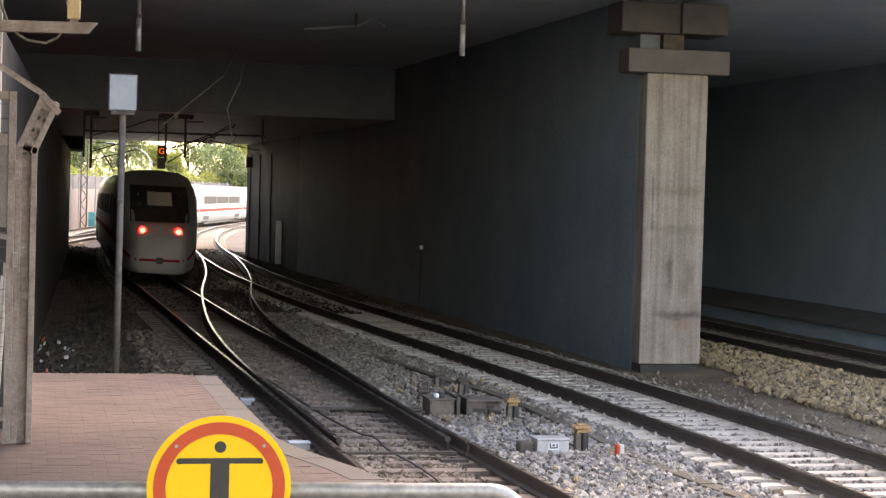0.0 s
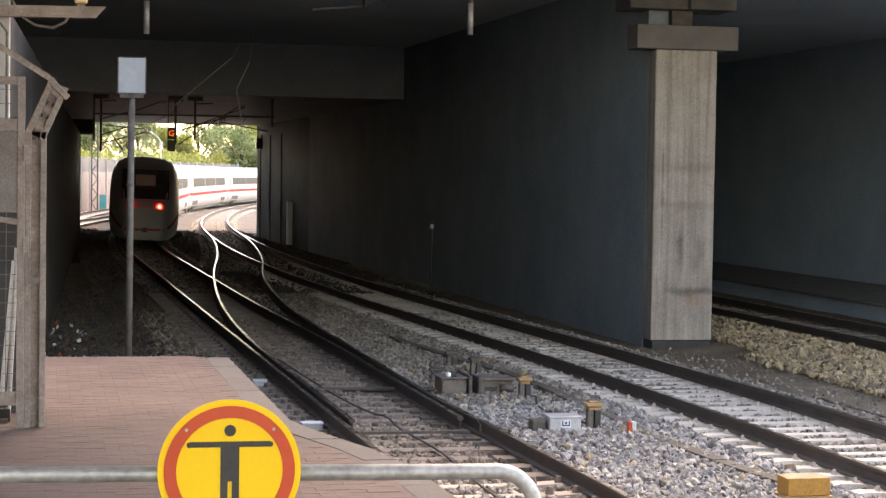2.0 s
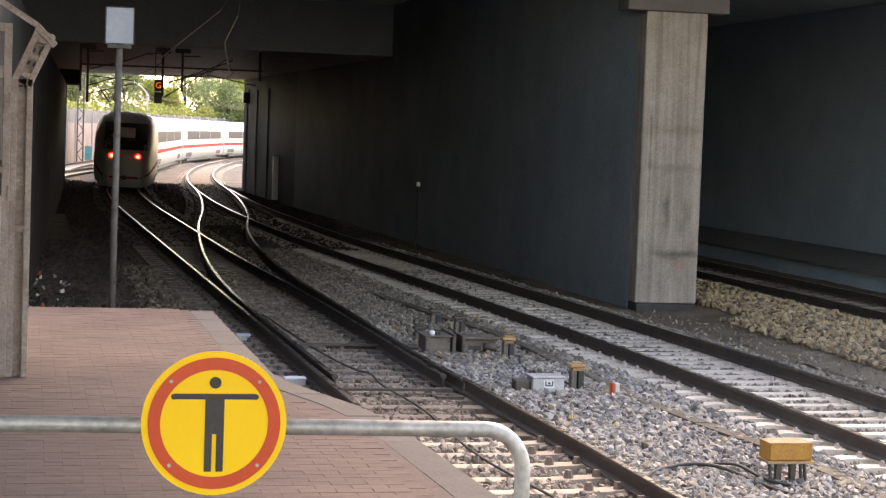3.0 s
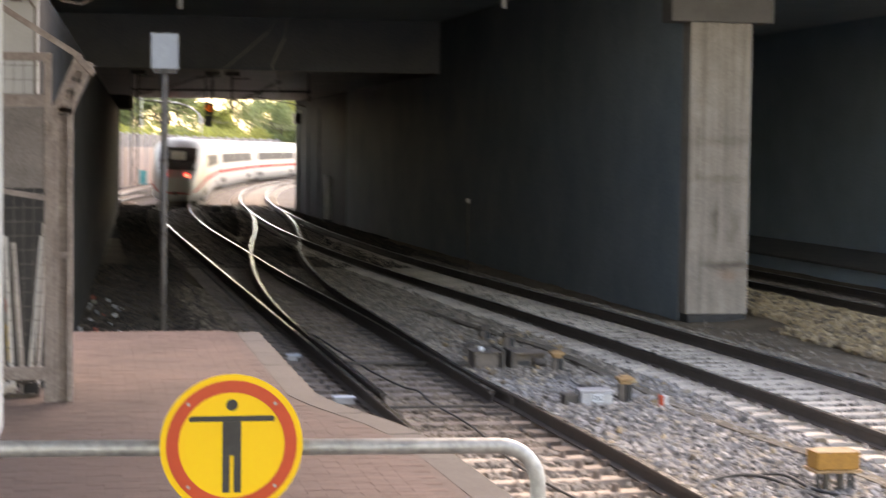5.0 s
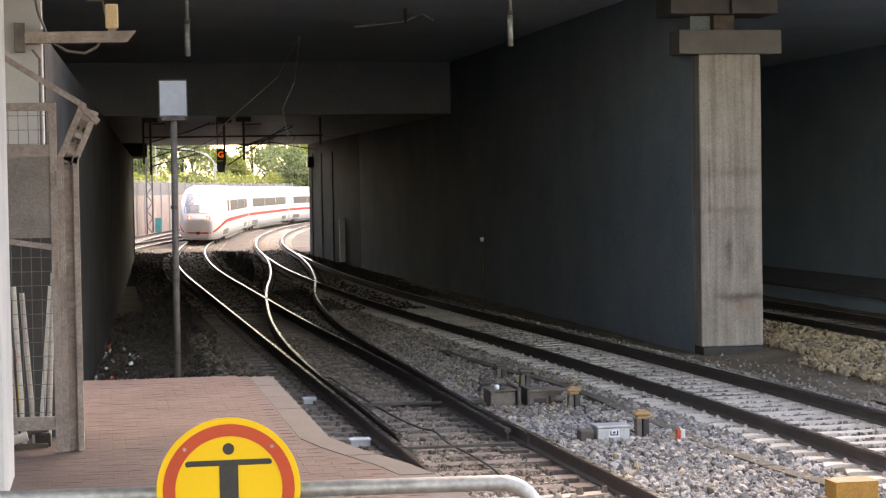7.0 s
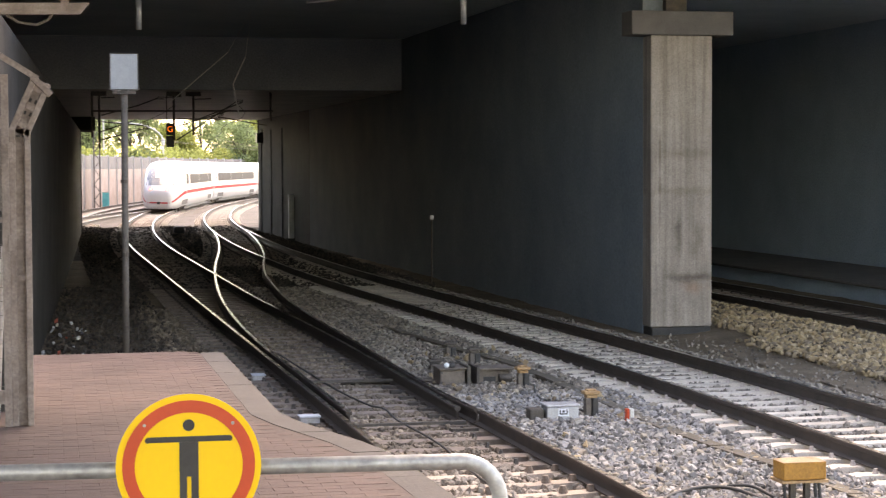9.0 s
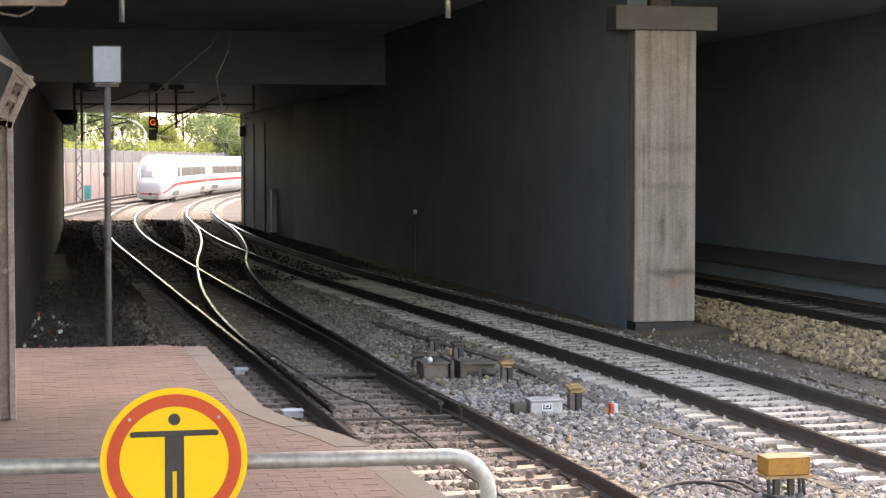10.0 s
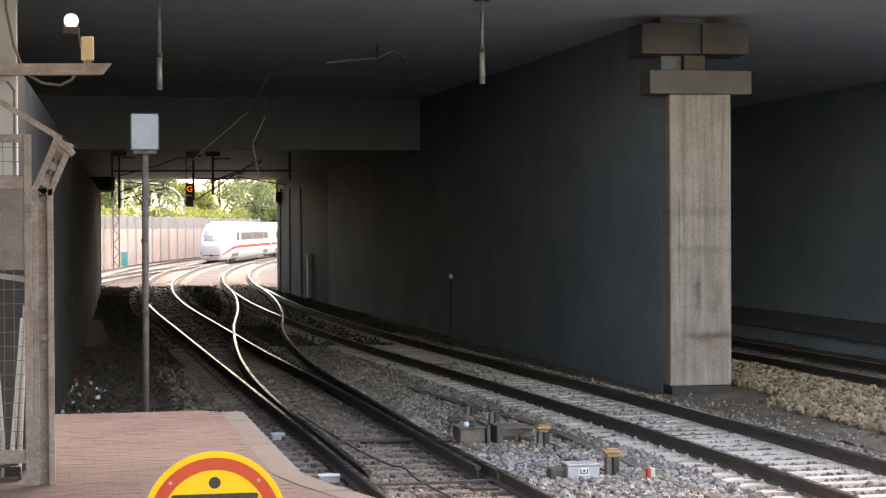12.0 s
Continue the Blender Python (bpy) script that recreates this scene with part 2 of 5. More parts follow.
M_GLASS = mat("dark train glass", (0.07, 0.072, 0.078), (0.1, 0.103, 0.11), 1, 0.55, bump=0.0, spec=0.02)
M_UNDER = mat("underframe grey", (0.09, 0.09, 0.09), (0.15, 0.145, 0.14), 3, 0.8)
M_AMBERBOX = mat("weathered yellow box", (0.3, 0.135, 0.022), (0.4, 0.19, 0.032), 7, 0.6, fine=50, wear=(0.36, 0.24, 0.1))
M_DUSTLID = mat("dusty ochre lid", (0.24, 0.155, 0.08), (0.36, 0.26, 0.16), 9, 0.8)
M_ORANGE = mat("orange rusty lid", (0.24, 0.13, 0.055), (0.42, 0.27, 0.14), 12, 0.7)
M_ALU = mat("pale aluminium box", (0.36, 0.365, 0.375), (0.46, 0.465, 0.475), 5, 0.45, metal=0.3)
M_CABLE = mat("black rubber cable", (0.025, 0.025, 0.025), (0.05, 0.048, 0.045), 10, 0.6)
M_PLASTERED = mat("grey plaster wall", (0.36, 0.365, 0.365), (0.45, 0.455, 0.455), 1.2, 0.85, bump=0.08, g=0.12)
M_WOOD = mat("noise barrier timber", (0.33, 0.255, 0.215), (0.42, 0.335, 0.29), 1.2, 0.85, vary=0.1)
M_BARGREY = mat("barrier grey panel", (0.13, 0.12, 0.122), (0.19, 0.178, 0.18), 1.2, 0.7, vary=0.1)
M_CONC = mat("pale concrete", (0.5, 0.49, 0.46), (0.62, 0.6, 0.57), 2, 0.85)
M_LEAF = mat("leaves", (0.21, 0.27, 0.12), (0.33, 0.39, 0.19), 0.3, 0.7, bump=0, island=0.5)
M_LEAFY = mat("yellow green leaves", (0.28, 0.31, 0.08), (0.41, 0.43, 0.14), 0.3, 0.7, bump=0, island=0.4)


def translucent(m, share):
    """Thin leaves: part of the light passes through."""
    nt = m.node_tree
    bsdf, outp = nt.nodes["Principled BSDF"], nt.nodes["Material Output"]
    tr = nt.nodes.new("ShaderNodeBsdfTranslucent")
    nt.links.new(bsdf.inputs["Base Color"].links[0].from_socket, tr.inputs["Color"])
    mx = nt.nodes.new("ShaderNodeMixShader")
    mx.inputs["Fac"].default_value = share
    nt.links.new(bsdf.outputs[0], mx.inputs[1])
    nt.links.new(tr.outputs[0], mx.inputs[2])
    nt.links.new(mx.outputs[0], outp.inputs["Surface"])


for leaf in (M_LEAF, M_LEAFY):
    translucent(leaf, 0.55)
M_BARK = mat("bark", (0.06, 0.05, 0.04), (0.12, 0.1, 0.08), 4, 0.9)
M_TEAL = mat("turquoise paint", (0.05, 0.4, 0.42), (0.1, 0.55, 0.55), 2, 0.7)
M_LITTER = stone_mat("litter", [(0.7, 0.7, 0.7), (0.5, 0.5, 0.52), (0.6, 0.15, 0.1), (0.75, 0.72, 0.6), (0.3, 0.3, 0.35), (0.8, 0.8, 0.8)])
M_TAIL = glow("red tail light", (1.0, 0.13, 0.1), 1.5)
M_TAIL.node_tree.nodes["Principled BSDF"].inputs["Base Color"].default_value = (0.55, 0.5, 0.5, 1)
# Weak red glow for a ring that paints the lamp's glare.
M_TAILGLARE = glow("red glare ring", (1.0, 0.006, 0.004), 0.5)
M_TAILGLARE.node_tree.nodes["Principled BSDF"].inputs["Base Color"].default_value = (0.55, 0.5, 0.5, 1)
M_LAMP = glow("lamp globe", (0.75, 0.85, 1.0), 0.35)
M_DIGIT = glow("amber digit", (1.0, 0.2, 0.02), 0.15)
M_WIPER = mat("dark windscreen glass", (0.04, 0.042, 0.045), (0.06, 0.062, 0.066), 2, 0.12, bump=0, spec=1.0)
M_PALEWIN = mat("cab pane painted daylight-pale", (0.72, 0.7, 0.6), (0.8, 0.78, 0.68), 2, 0.4, bump=0)


# ---- building helpers ----
def thing(name, x, y, z, label, category, group="", kind="", rz=0):
    e = new(name)
    e.matrix_basis = pose(x, y, z, 0, 0, rz)
    return tagged(e, label, category, group, kind)


def finish(name, bm, material, smooth=False):
    me = bpy.data.meshes.new(name)
    bmesh.ops.recalc_face_normals(bm, faces=bm.faces)
    bm.to_mesh(me)
    bm.free()
    for m in material if isinstance(material, (list, tuple)) else (material,):
        me.materials.append(m)
    if smooth:
        for p in me.polygons:
            p.use_smooth = True
    return me


def part(name, bm, material, parent=None, label="", smooth=False):
    ob = new(name, finish(name, bm, material, smooth))
    ob.parent = parent
    return tagged(ob, label)


def setting(name, bm, material, label, category, kind="structure", smooth=False):
    ob = new(name, finish(name, bm, material, smooth))
    return tagged(ob, label, category, kind=kind)


def box(bm, x0, y0, z0, x1, y1, z1, bevel=0.0, m=None):
    mat4 = Matrix.Translation(((x0 + x1) / 2, (y0 + y1) / 2, (z0 + z1) / 2)) @ Matrix.Diagonal((abs(x1 - x0), abs(y1 - y0), abs(z1 - z0), 1))
    vs = bmesh.ops.create_cube(bm, size=1, matrix=mat4)["verts"]
    if bevel:
        es = list({e for v in vs for e in v.link_edges})
        res = bmesh.ops.bevel(bm, geom=es, offset=bevel, segments=2, profile=0.5, affect="EDGES")
        vs = list({v for f in res["faces"] for v in f.verts} | {v for v in vs if v.is_valid})
    if m is not None:
        bmesh.ops.transform(bm, matrix=m, verts=vs)
    return vs


def cbox(*a, bevel=0.0):
    bm = bmesh.new()
    box(bm, *a, bevel=bevel)
    return bm


def tube(bm, pts, r, seg=8, r2=None):
    """A round bar through the points."""
    pts = [Vector(p) for p in pts]
    rings = []
    for i, p in enumerate(pts):
        d = (pts[min(i + 1, len(pts) - 1)] - pts[max(i - 1, 0)]).normalized()
        a = d.orthogonal().normalized() if i == 0 else (rings[-1][1] - d * rings[-1][1].dot(d)).normalized()
        b = d.cross(a)
        rad = r if r2 is None else r + (r2 - r) * i / (len(pts) - 1)
        rings.append(([bm.verts.new(p + (a * math.cos(k * 2 * math.pi / seg) + b * math.sin(k * 2 * math.pi / seg)) * rad) for k in range(seg)], a))
    for (u, _), (v, _) in zip(rings, rings[1:]):
        for k in range(seg):
            bm.faces.new((u[k], u[(k + 1) % seg], v[(k + 1) % seg], v[k]))
    bm.faces.new(rings[0][0][::-1])
    bm.faces.new(rings[-1][0])
    return bm


def ctube(pts, r, seg=8, r2=None):
    return tube(bmesh.new(), pts, r, seg, r2)


def prism(bm, outline, z0, z1):
    """A plan outline raised from z0 to z1."""
    lo = [bm.verts.new((x, y, z0)) for x, y in outline]
    hi = [bm.verts.new((x, y, z1)) for x, y in outline]
    n = len(outline)
    for i in range(n):
        bm.faces.new((lo[i], lo[(i + 1) % n], hi[(i + 1) % n], hi[i]))
    bm.faces.new(lo[::-1])
    bm.faces.new(hi)
    return bm


def disc(bm, r, y0, y1, cx=0.0, cz=0.0, seg=64, inner=0.0):
    """A disc or ring facing -y."""
    ring = lambda rad, y: [bm.verts.new((cx + rad * math.cos(2 * math.pi * k / seg), y, cz + rad * math.sin(2 * math.pi * k / seg))) for k in range(seg)]
    a, b = ring(r, y0), ring(r, y1)
    if inner:
        c, d = ring(inner, y0), ring(inner, y1)
    for k in range(seg):
        j = (k + 1) % seg
        bm.faces.new((a[k], a[j], b[j], b[k]))
        if inner:
            bm.faces.new((c[k], d[k], d[j], c[j]))
            bm.faces.new((a[k], c[k], c[j], a[j]))
            bm.faces.new((b[k], b[j], d[j], d[k]))
    if not inner:
        bm.faces.new(a)
        bm.faces.new(b[::-1])
    return bm


# ---- lines of the tracks ----
def ease(u):
    u = min(1, max(0, u))
    return u * u * (3 - 2 * u)


def main_x(y):
    return 4.03 - 0.0103 * (y - 17) + 0.0011 * max(0, y - 60) ** 2


def branch_x(y):
    if y < 20:
        d = 0
    elif y < 57.7:
        d = 0.0016 * (y - 20) ** 2
    else:
        v = min(y - 57.7, 28.7)
        d = 2.274 + 0.1206 * v - 0.1206 * v * v / (2 * 28.7)
    return main_x(y) + d


def right_x(y):
    return main_x(y) + 4.8 - 1.05 * ease((y - 19) / 34) + 0.26 * ease((y - 56) / 30)


def left_x(y):
    return main_x(y) - 4.6


def link_x(y):
    return main_x(y) - 4.3 * (1 - ease((y - 84) / 66))


def hall_x(y):
    return 15.6 - 0.0103 * (y - 17)


RAIL = [(-0.062, -0.172), (0.062, -0.172), (0.062, -0.16), (0.012, -0.14), (0.01, -0.05), (0.034, -0.04), (0.036, -0.006), (0.028, 0.0), (-0.028, 0.0), (-0.036, -0.006), (-0.034, -0.04), (-0.01, -0.05), (-0.012, -0.14), (-0.062, -0.16)]


def rail_mesh(fx, off, y0, y1, step=1.5):
    bm = bmesh.new()
    n = max(2, int((y1 - y0) / step))
    last = None
    for i in range(n + 1):
        y = y0 + (y1 - y0) * i / n
        dx = (fx(y + 0.2) - fx(y - 0.2)) / 0.4
        k = 1 / math.hypot(1, dx)
        ring = [bm.verts.new((fx(y) + (off + px) * k, y - (off + px) * dx * k, pz)) for px, pz in RAIL]
        if last:
            for j in range(len(RAIL)):
                f = bm.faces.new((last[j], last[(j + 1) % len(RAIL)], ring[(j + 1) % len(RAIL)], ring[j]))
                f.material_index = 1 if j == 7 else 0
        else:
            bm.faces.new(ring[::-1])
        last = ring
    bm.faces.new(last)
    return bm


def rail(parent, fx, off, y0, y1, label=""):
    return part("rail", rail_mesh(fx, off, y0, y1), [M_RAIL, M_RAILTOP], parent, label)


def sleeper_mesh(kind):
    """A sleeper with its rail seats; concrete ones taper and dip in the middle."""
    bm = bmesh.new()
    if kind != "timber":
        xs = (-1.3, -1.05, -0.45, 0.45, 1.05, 1.3)
        tops = (-0.215, -0.18, -0.205, -0.205, -0.18, -0.215)
        rows = []
        for x, t in zip(xs, tops):
            rows.append([bm.verts.new(p) for p in ((x, -0.145, -0.36), (x, -0.1, t), (x, 0.1, t), (x, 0.145, -0.36))])
        for a, b in zip(rows, rows[1:]):
            for k in range(3):
                bm.faces.new((a[k], a[k + 1], b[k + 1], b[k]))
        bm.faces.new(rows[0])
        bm.faces.new(rows[-1][::-1])
        for f in bm.faces:
            f.material_index = 0
    else:
        box(bm, -1.35, -0.13, -0.4, 1.35, 0.13, -0.19)
    clips = [(s + d) for s in (-0.7525, 0.7525) for d in (-0.135, 0.135)]
    big = kind == "dusty"
    for x in clips if kind != "timber" else [c + 0.12 * (1 if c > 0 else -1) * (abs(c) > 0.75) for c in clips]:
        old = set(bm.faces)
        bmesh.ops.create_cone(bm, cap_ends=True, segments=7, radius1=0.048 if big else 0.034, radius2=0.03 if big else 0.018, depth=0.07 if big else 0.06, matrix=Matrix.Translation((x, 0, -0.16 if big else -0.162)))
        for f in bm.faces:
            if f not in old:
                f.material_index = 1
    return finish("sleeper", bm, {"concrete": [M_SLEEPER, M_CLIP], "dusty": [M_DUSTY, M_CLAMP], "timber": [M_TIMBER, M_IRON]}[kind])


SLEEPER = {k: sleeper_mesh(k) for k in ("concrete", "dusty", "timber")}


def sleepers(parent, fx, y0, y1, kind, spacing=0.6):
    y = y0
    while y < y1:
        ob = new("sleeper", SLEEPER[kind])
        ob.parent = parent
        rot = -math.degrees(math.atan((fx(y + 0.2) - fx(y - 0.2)) / 0.4))
        ob.matrix_basis = pose(fx(y), y, random.uniform(-0.008, 0.006), 0, 0, rot + random.uniform(-0.6, 0.6))
        y += spacing


def track(label, fx, y0, y1, kinds, spacing=0.6, rails=((-0.7525, None, None), (0.7525, None, None)), group="railway tracks"):
    tr = thing("railway_track", 0, 0, 0, label, "track", group)
    for off, a, b in rails:
        rail(tr, fx, off, y0 if a is None else a, y1 if b is None else b)
    for a, b, kind in kinds:
        sleepers(tr, fx, a, b, kind, spacing)
    return tr


# ---- ground and the underpass ----
bm = bmesh.new()
prism(bm, [(-2500, -2500), (2500, -2500), (2500, 4000), (-2500, 4000)], -1.2, -0.62)
setting("ground", bm, M_GROUND, "pale gravelly ground running to the horizon", "ground")


def bed(name, x0, x1, y0, y1, z, step, amp, material, label):
    """A gently uneven sheet of ballast."""
    bm = bmesh.new()
    nx, ny = max(1, int((x1 - x0) / step)), max(1, int((y1 - y0) / step))
    grid = [[bm.verts.new((x0 + (x1 - x0) * i / nx, y0 + (y1 - y0) * j / ny, z + amp * noise.noise((i * step * 0.9, j * step * 0.9, 3.1)))) for i in range(nx + 1)] for j in range(ny + 1)]
    for j in range(ny):
        for i in range(nx):
            bm.faces.new((grid[j][i], grid[j][i + 1], grid[j + 1][i + 1], grid[j + 1][i]))
    return setting(name, bm, material, label, "ballast", smooth=True)


bed("ballast", -3.0, 20.0, -20.0, 62.0, -0.25, 0.6, 0.05, M_DIRT, "dark dusty ballast bed under the bridge")
# The dark bed stops at 93.5, painting the bridge's shadow edge.
bed("ballast_far", -3.0, 20.0, 62.0, 93.5, -0.25, 0.6, 0.05, M_SHADESOIL, "soil and ballast deep under the bridge, toned dark for its shade")
bed("ground_outside", -60.0, 130.0, 93.5, 420.0, -0.27, 3.0, 0.05, M_GROUND, "pale sunlit ballast outside the underpass")

CEIL, LOW = 6.72, 5.17
FRONT, STEP, BACK = 24.0, 54.0, 88.0
bm = bmesh.new()
box(bm, -6, FRONT, CEIL, 24, STEP, CEIL + 1.2)
box(bm, 11.23, STEP + 0.002, CEIL, 24, BACK, CEIL + 1.2)
setting("ceiling", bm, M_CEIL, "sooty concrete underside of the wide bridge", "ceiling")
bm = bmesh.new()
box(bm, -6, STEP + 0.15, LOW, 11.22, BACK, CEIL + 1.2)
setting("ceiling_low", bm, M_DECK, "lower grey concrete bridge deck", "ceiling")
# Block out of view, added to keep sky off the train's end.
bm = bmesh.new()
box(bm, -30, BACK - 8, CEIL + 1.21, 45, BACK + 14, 23)
setting("wall_above", bm, M_BARGREY, "unseen plain block added over the bridge to shade the train's end", "wall")
# Thin sheet before the deck's face, darker in colour to carry shade.
bm = bmesh.new()
box(bm, -6, STEP + 0.002, LOW - 0.003, 11.224, STEP + 0.148, CEIL - 0.003)
setting("girder", bm, M_GIRDER, "grey girder face of the lower bridge deck, toned for shade", "girder")


def wall_line(name, pts, thick, z0, z1, material, label, pil=()):
    bm = bmesh.new()
    (xa, ya), (xb, yb) = pts
    prism(bm, [(xa, ya), (xa + thick, ya), (xb + thick, yb), (xb, yb)], z0, z1)
    for y, w, d, h in pil:
        x = xa + (xb - xa) * (y - ya) / (yb - ya)
        s = -1 if thick > 0 else 1
        box(bm, x + s * d, y, z0, x - s * 0.02, y + w, h)
    return setting(name, bm, material, label, "wall")


wall_line("wall_east", ((10.74, 32.09), (10.412, STEP - 0.01)), 0.8, -0.5, CEIL - 0.004, M_SOOT, "dark blue-grey concrete side wall")
wall_line("wall_east_middle", ((10.412, STEP - 0.006), (10.116, 72.0)), 0.8, -0.5, LOW - 0.007, M_SOOT, "dark blue-grey concrete side wall under the low deck")
# Far stretch of the same wall, darkened in colour for shade.
wall_line("wall_east_far", ((10.116, 72.004), (9.85, BACK)), 0.8, -0.5, LOW - 0.007, M_SOOTSHADE, "sooty concrete side wall with shallow pilasters, toned dark for shade",
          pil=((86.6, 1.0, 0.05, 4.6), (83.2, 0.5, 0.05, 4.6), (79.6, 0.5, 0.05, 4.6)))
wall_line("wall_west", ((-0.55, 19.6), (1.42, BACK)), -0.8, -0.5, 4.57, M_SOOTSHADEDARK, "sooty concrete side wall, toned dark for shade", pil=((84.5, 3.4, 0.04, 4.5),))
wall_line("wall_west_upper", ((-2.4, 19.6), (0.0, BACK)), -0.6, 4.575, CEIL - 0.004, M_SOOTSHADEDARK, "dark upper wall behind the ledge")
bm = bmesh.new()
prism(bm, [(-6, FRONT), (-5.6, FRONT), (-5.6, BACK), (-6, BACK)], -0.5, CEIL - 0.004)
setting("wall_far_west", bm, M_SOOTSHADEDARK, "dark wall closing the underpass", "wall")
bm = bmesh.new()
box(bm, 21.5, FRONT, -0.5, 22.3, BACK, CEIL - 0.004)
setting("wall_hall", bm, M_HALL, "dark wall of the neighbouring hall", "wall")
bm = bmesh.new()
box(bm, 18.2, 26, -0.5, 21.496, 83.9, 0.1, bevel=0.02)
setting("hall_platform", bm, M_HALL, "dim concrete platform edge in the neighbouring hall", "platform")
bm = bmesh.new()
box(bm, 18.0, 26, 0.104, 18.4, 83.9, 0.18, bevel=0.02)
box(bm, 18.402, 26, 0.104, 21.496, 83.9, 0.17)
setting("hall_platform_edge", bm, M_SHADECAP, "grey coping of the dim hall platform", "platform")
bm = bmesh.new()
box(bm, 11.0, 84, -0.5, 11.21, 84.6, LOW - 0.004)
box(bm, 11.23, 84, -0.5, 21.496, 84.6, CEIL - 0.004)
setting("wall_hall_end", bm, M_HALL, "dark end of the neighbouring hall", "wall")
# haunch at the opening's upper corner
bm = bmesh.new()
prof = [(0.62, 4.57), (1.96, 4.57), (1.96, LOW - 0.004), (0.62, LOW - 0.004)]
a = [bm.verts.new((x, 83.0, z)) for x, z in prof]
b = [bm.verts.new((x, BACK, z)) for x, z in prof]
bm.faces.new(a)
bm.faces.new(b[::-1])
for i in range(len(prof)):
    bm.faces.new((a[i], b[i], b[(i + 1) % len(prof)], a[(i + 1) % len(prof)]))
setting("haunch", bm, M_SOOTSHADEDARK, "dark concrete corner block in the opening's upper corner", "wall")


def pier():
    p = thing("bridge_pillar", 11.33, 32.1, -0.3, "board-marked grey concrete pillar with a wide cap", "pillar")
    part("plinth", cbox(-0.57, -0.52, -0.2, 0.57, 0.0, 0.2, bevel=0.02), M_PLINTH, p, "dark bitumen-coated foot")
    bm = bmesh.new()
    box(bm, -0.595, -0.5, 0.204, 0.595, -0.02, 5.56, bevel=0.03)
    part("shaft", bm, M_PILLAR, p)
    part("cap", cbox(-0.98, -0.55, 5.564, 0.98, 0.05, 6.0, bevel=0.015), M_SHADECAP, p)
    part("bearing", cbox(-0.2, -0.2, 6.004, 0.2, 0.3, 6.3), M_IRON, p, "dark bearing in the gap over the cap")
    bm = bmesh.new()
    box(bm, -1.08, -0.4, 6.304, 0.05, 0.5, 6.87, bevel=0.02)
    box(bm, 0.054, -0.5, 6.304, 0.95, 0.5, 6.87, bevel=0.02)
    part("beam_end", bm, M_SHADEBEAM, p)


pier()

# ---- tracks ----
# From 56 to 88 the dark timber tone stands for the bridge's shade.
main = track("railway track with concrete sleepers leading into a switch", main_x, -12.4, 420.0,
             ((-12.0, 17.6, "dusty"), (17.9, 56.0, "timber"), (56.3, 88.0, "timber"), (88.2, 150.0, "concrete")),
             rails=((-0.7525, -12.4, 420.0),))
rail(main, lambda y: main_x(y) + 0.24 - 0.065 * ease((y - 16) / 4.4), 0.7525, -12.4, 20.7)
rail(main, lambda y: main_x(y) - 0.02 * ease((32 - y) / 10) - 0.17 * ease((y - 28) / 14) * ease((122 - y) / 24), 0.7525, 21.0, 420.0)
branch = thing("railway_track", 0, 0, 0, "switch rails curving off the main track to the neighbouring one", "track", "railway tracks")
rail(branch, lambda y: branch_x(y) + 0.15 * (1 - ease((y - 20) / 16)) - 0.05 * ease((y - 24) / 6) * ease((48 - y) / 10), -0.7525, 20.9, 420.0)
rail(branch, lambda y: branch_x(y) - 0.15 * ease((y - 30) / 10) * ease((60 - y) / 12) + 0.08 * (1 - ease((y - 26) / 9)) + 0.1 * (1 - ease((y - 19.5) / 4)), 0.7525, 20.71, 420.0)
# Dark timber tone up to the exit, again for the bridge's shade.
sleepers(branch, branch_x, 56.5, 88.0, "timber")
sleepers(branch, branch_x, 88.3, 150.0, "concrete")
# Past 62 the sleepers turn dark to carry the shade.
right = track("second railway track on pale concrete sleepers", right_x, -12.4, 84.0, ((-10.0, 62.0, "concrete"), (62.0, 84.0, "timber")), spacing=0.5, rails=((-0.7525, None, None), (0.83, None, None)))
left = track("railway track outside the underpass", left_x, 90.0, 420.0, ((90.3, 200.0, "concrete"),))
link = track("railway track joining the main line outside", link_x, 88.5, 148.0, ((89.0, 100.0, "concrete"),))
hall = track("railway track in the dark neighbouring hall", hall_x, 18.0, 83.0, ((20.0, 60.0, "timber"),))


# ---- the platform ----
PZ = 0.96
PLAT = [(-6, -6), (2.3, -6), (2.27, 9.2), (2.19, 11.7), (2.06, 12.4), (1.8, 13.3), (1.69, 13.9), (1.68, 18.7), (-0.2, 19.0), (-6, 19.0)]


def platform():
    bm = bmesh.new()
    prism(bm, PLAT, -0.6, PZ - 0.05)
    setting("platform", bm, M_KERB, "station platform end with red pavers and a concrete edge", "platform")


platform()


def edge_x(y):
    """The platform's track-side edge."""
    for (xa, ya), (xb, yb) in zip(PLAT[1:8], PLAT[2:8]):
        if ya <= y <= yb:
            return xa + (xb - xa) * (y - ya) / (yb - ya)
    return PLAT[1][0]


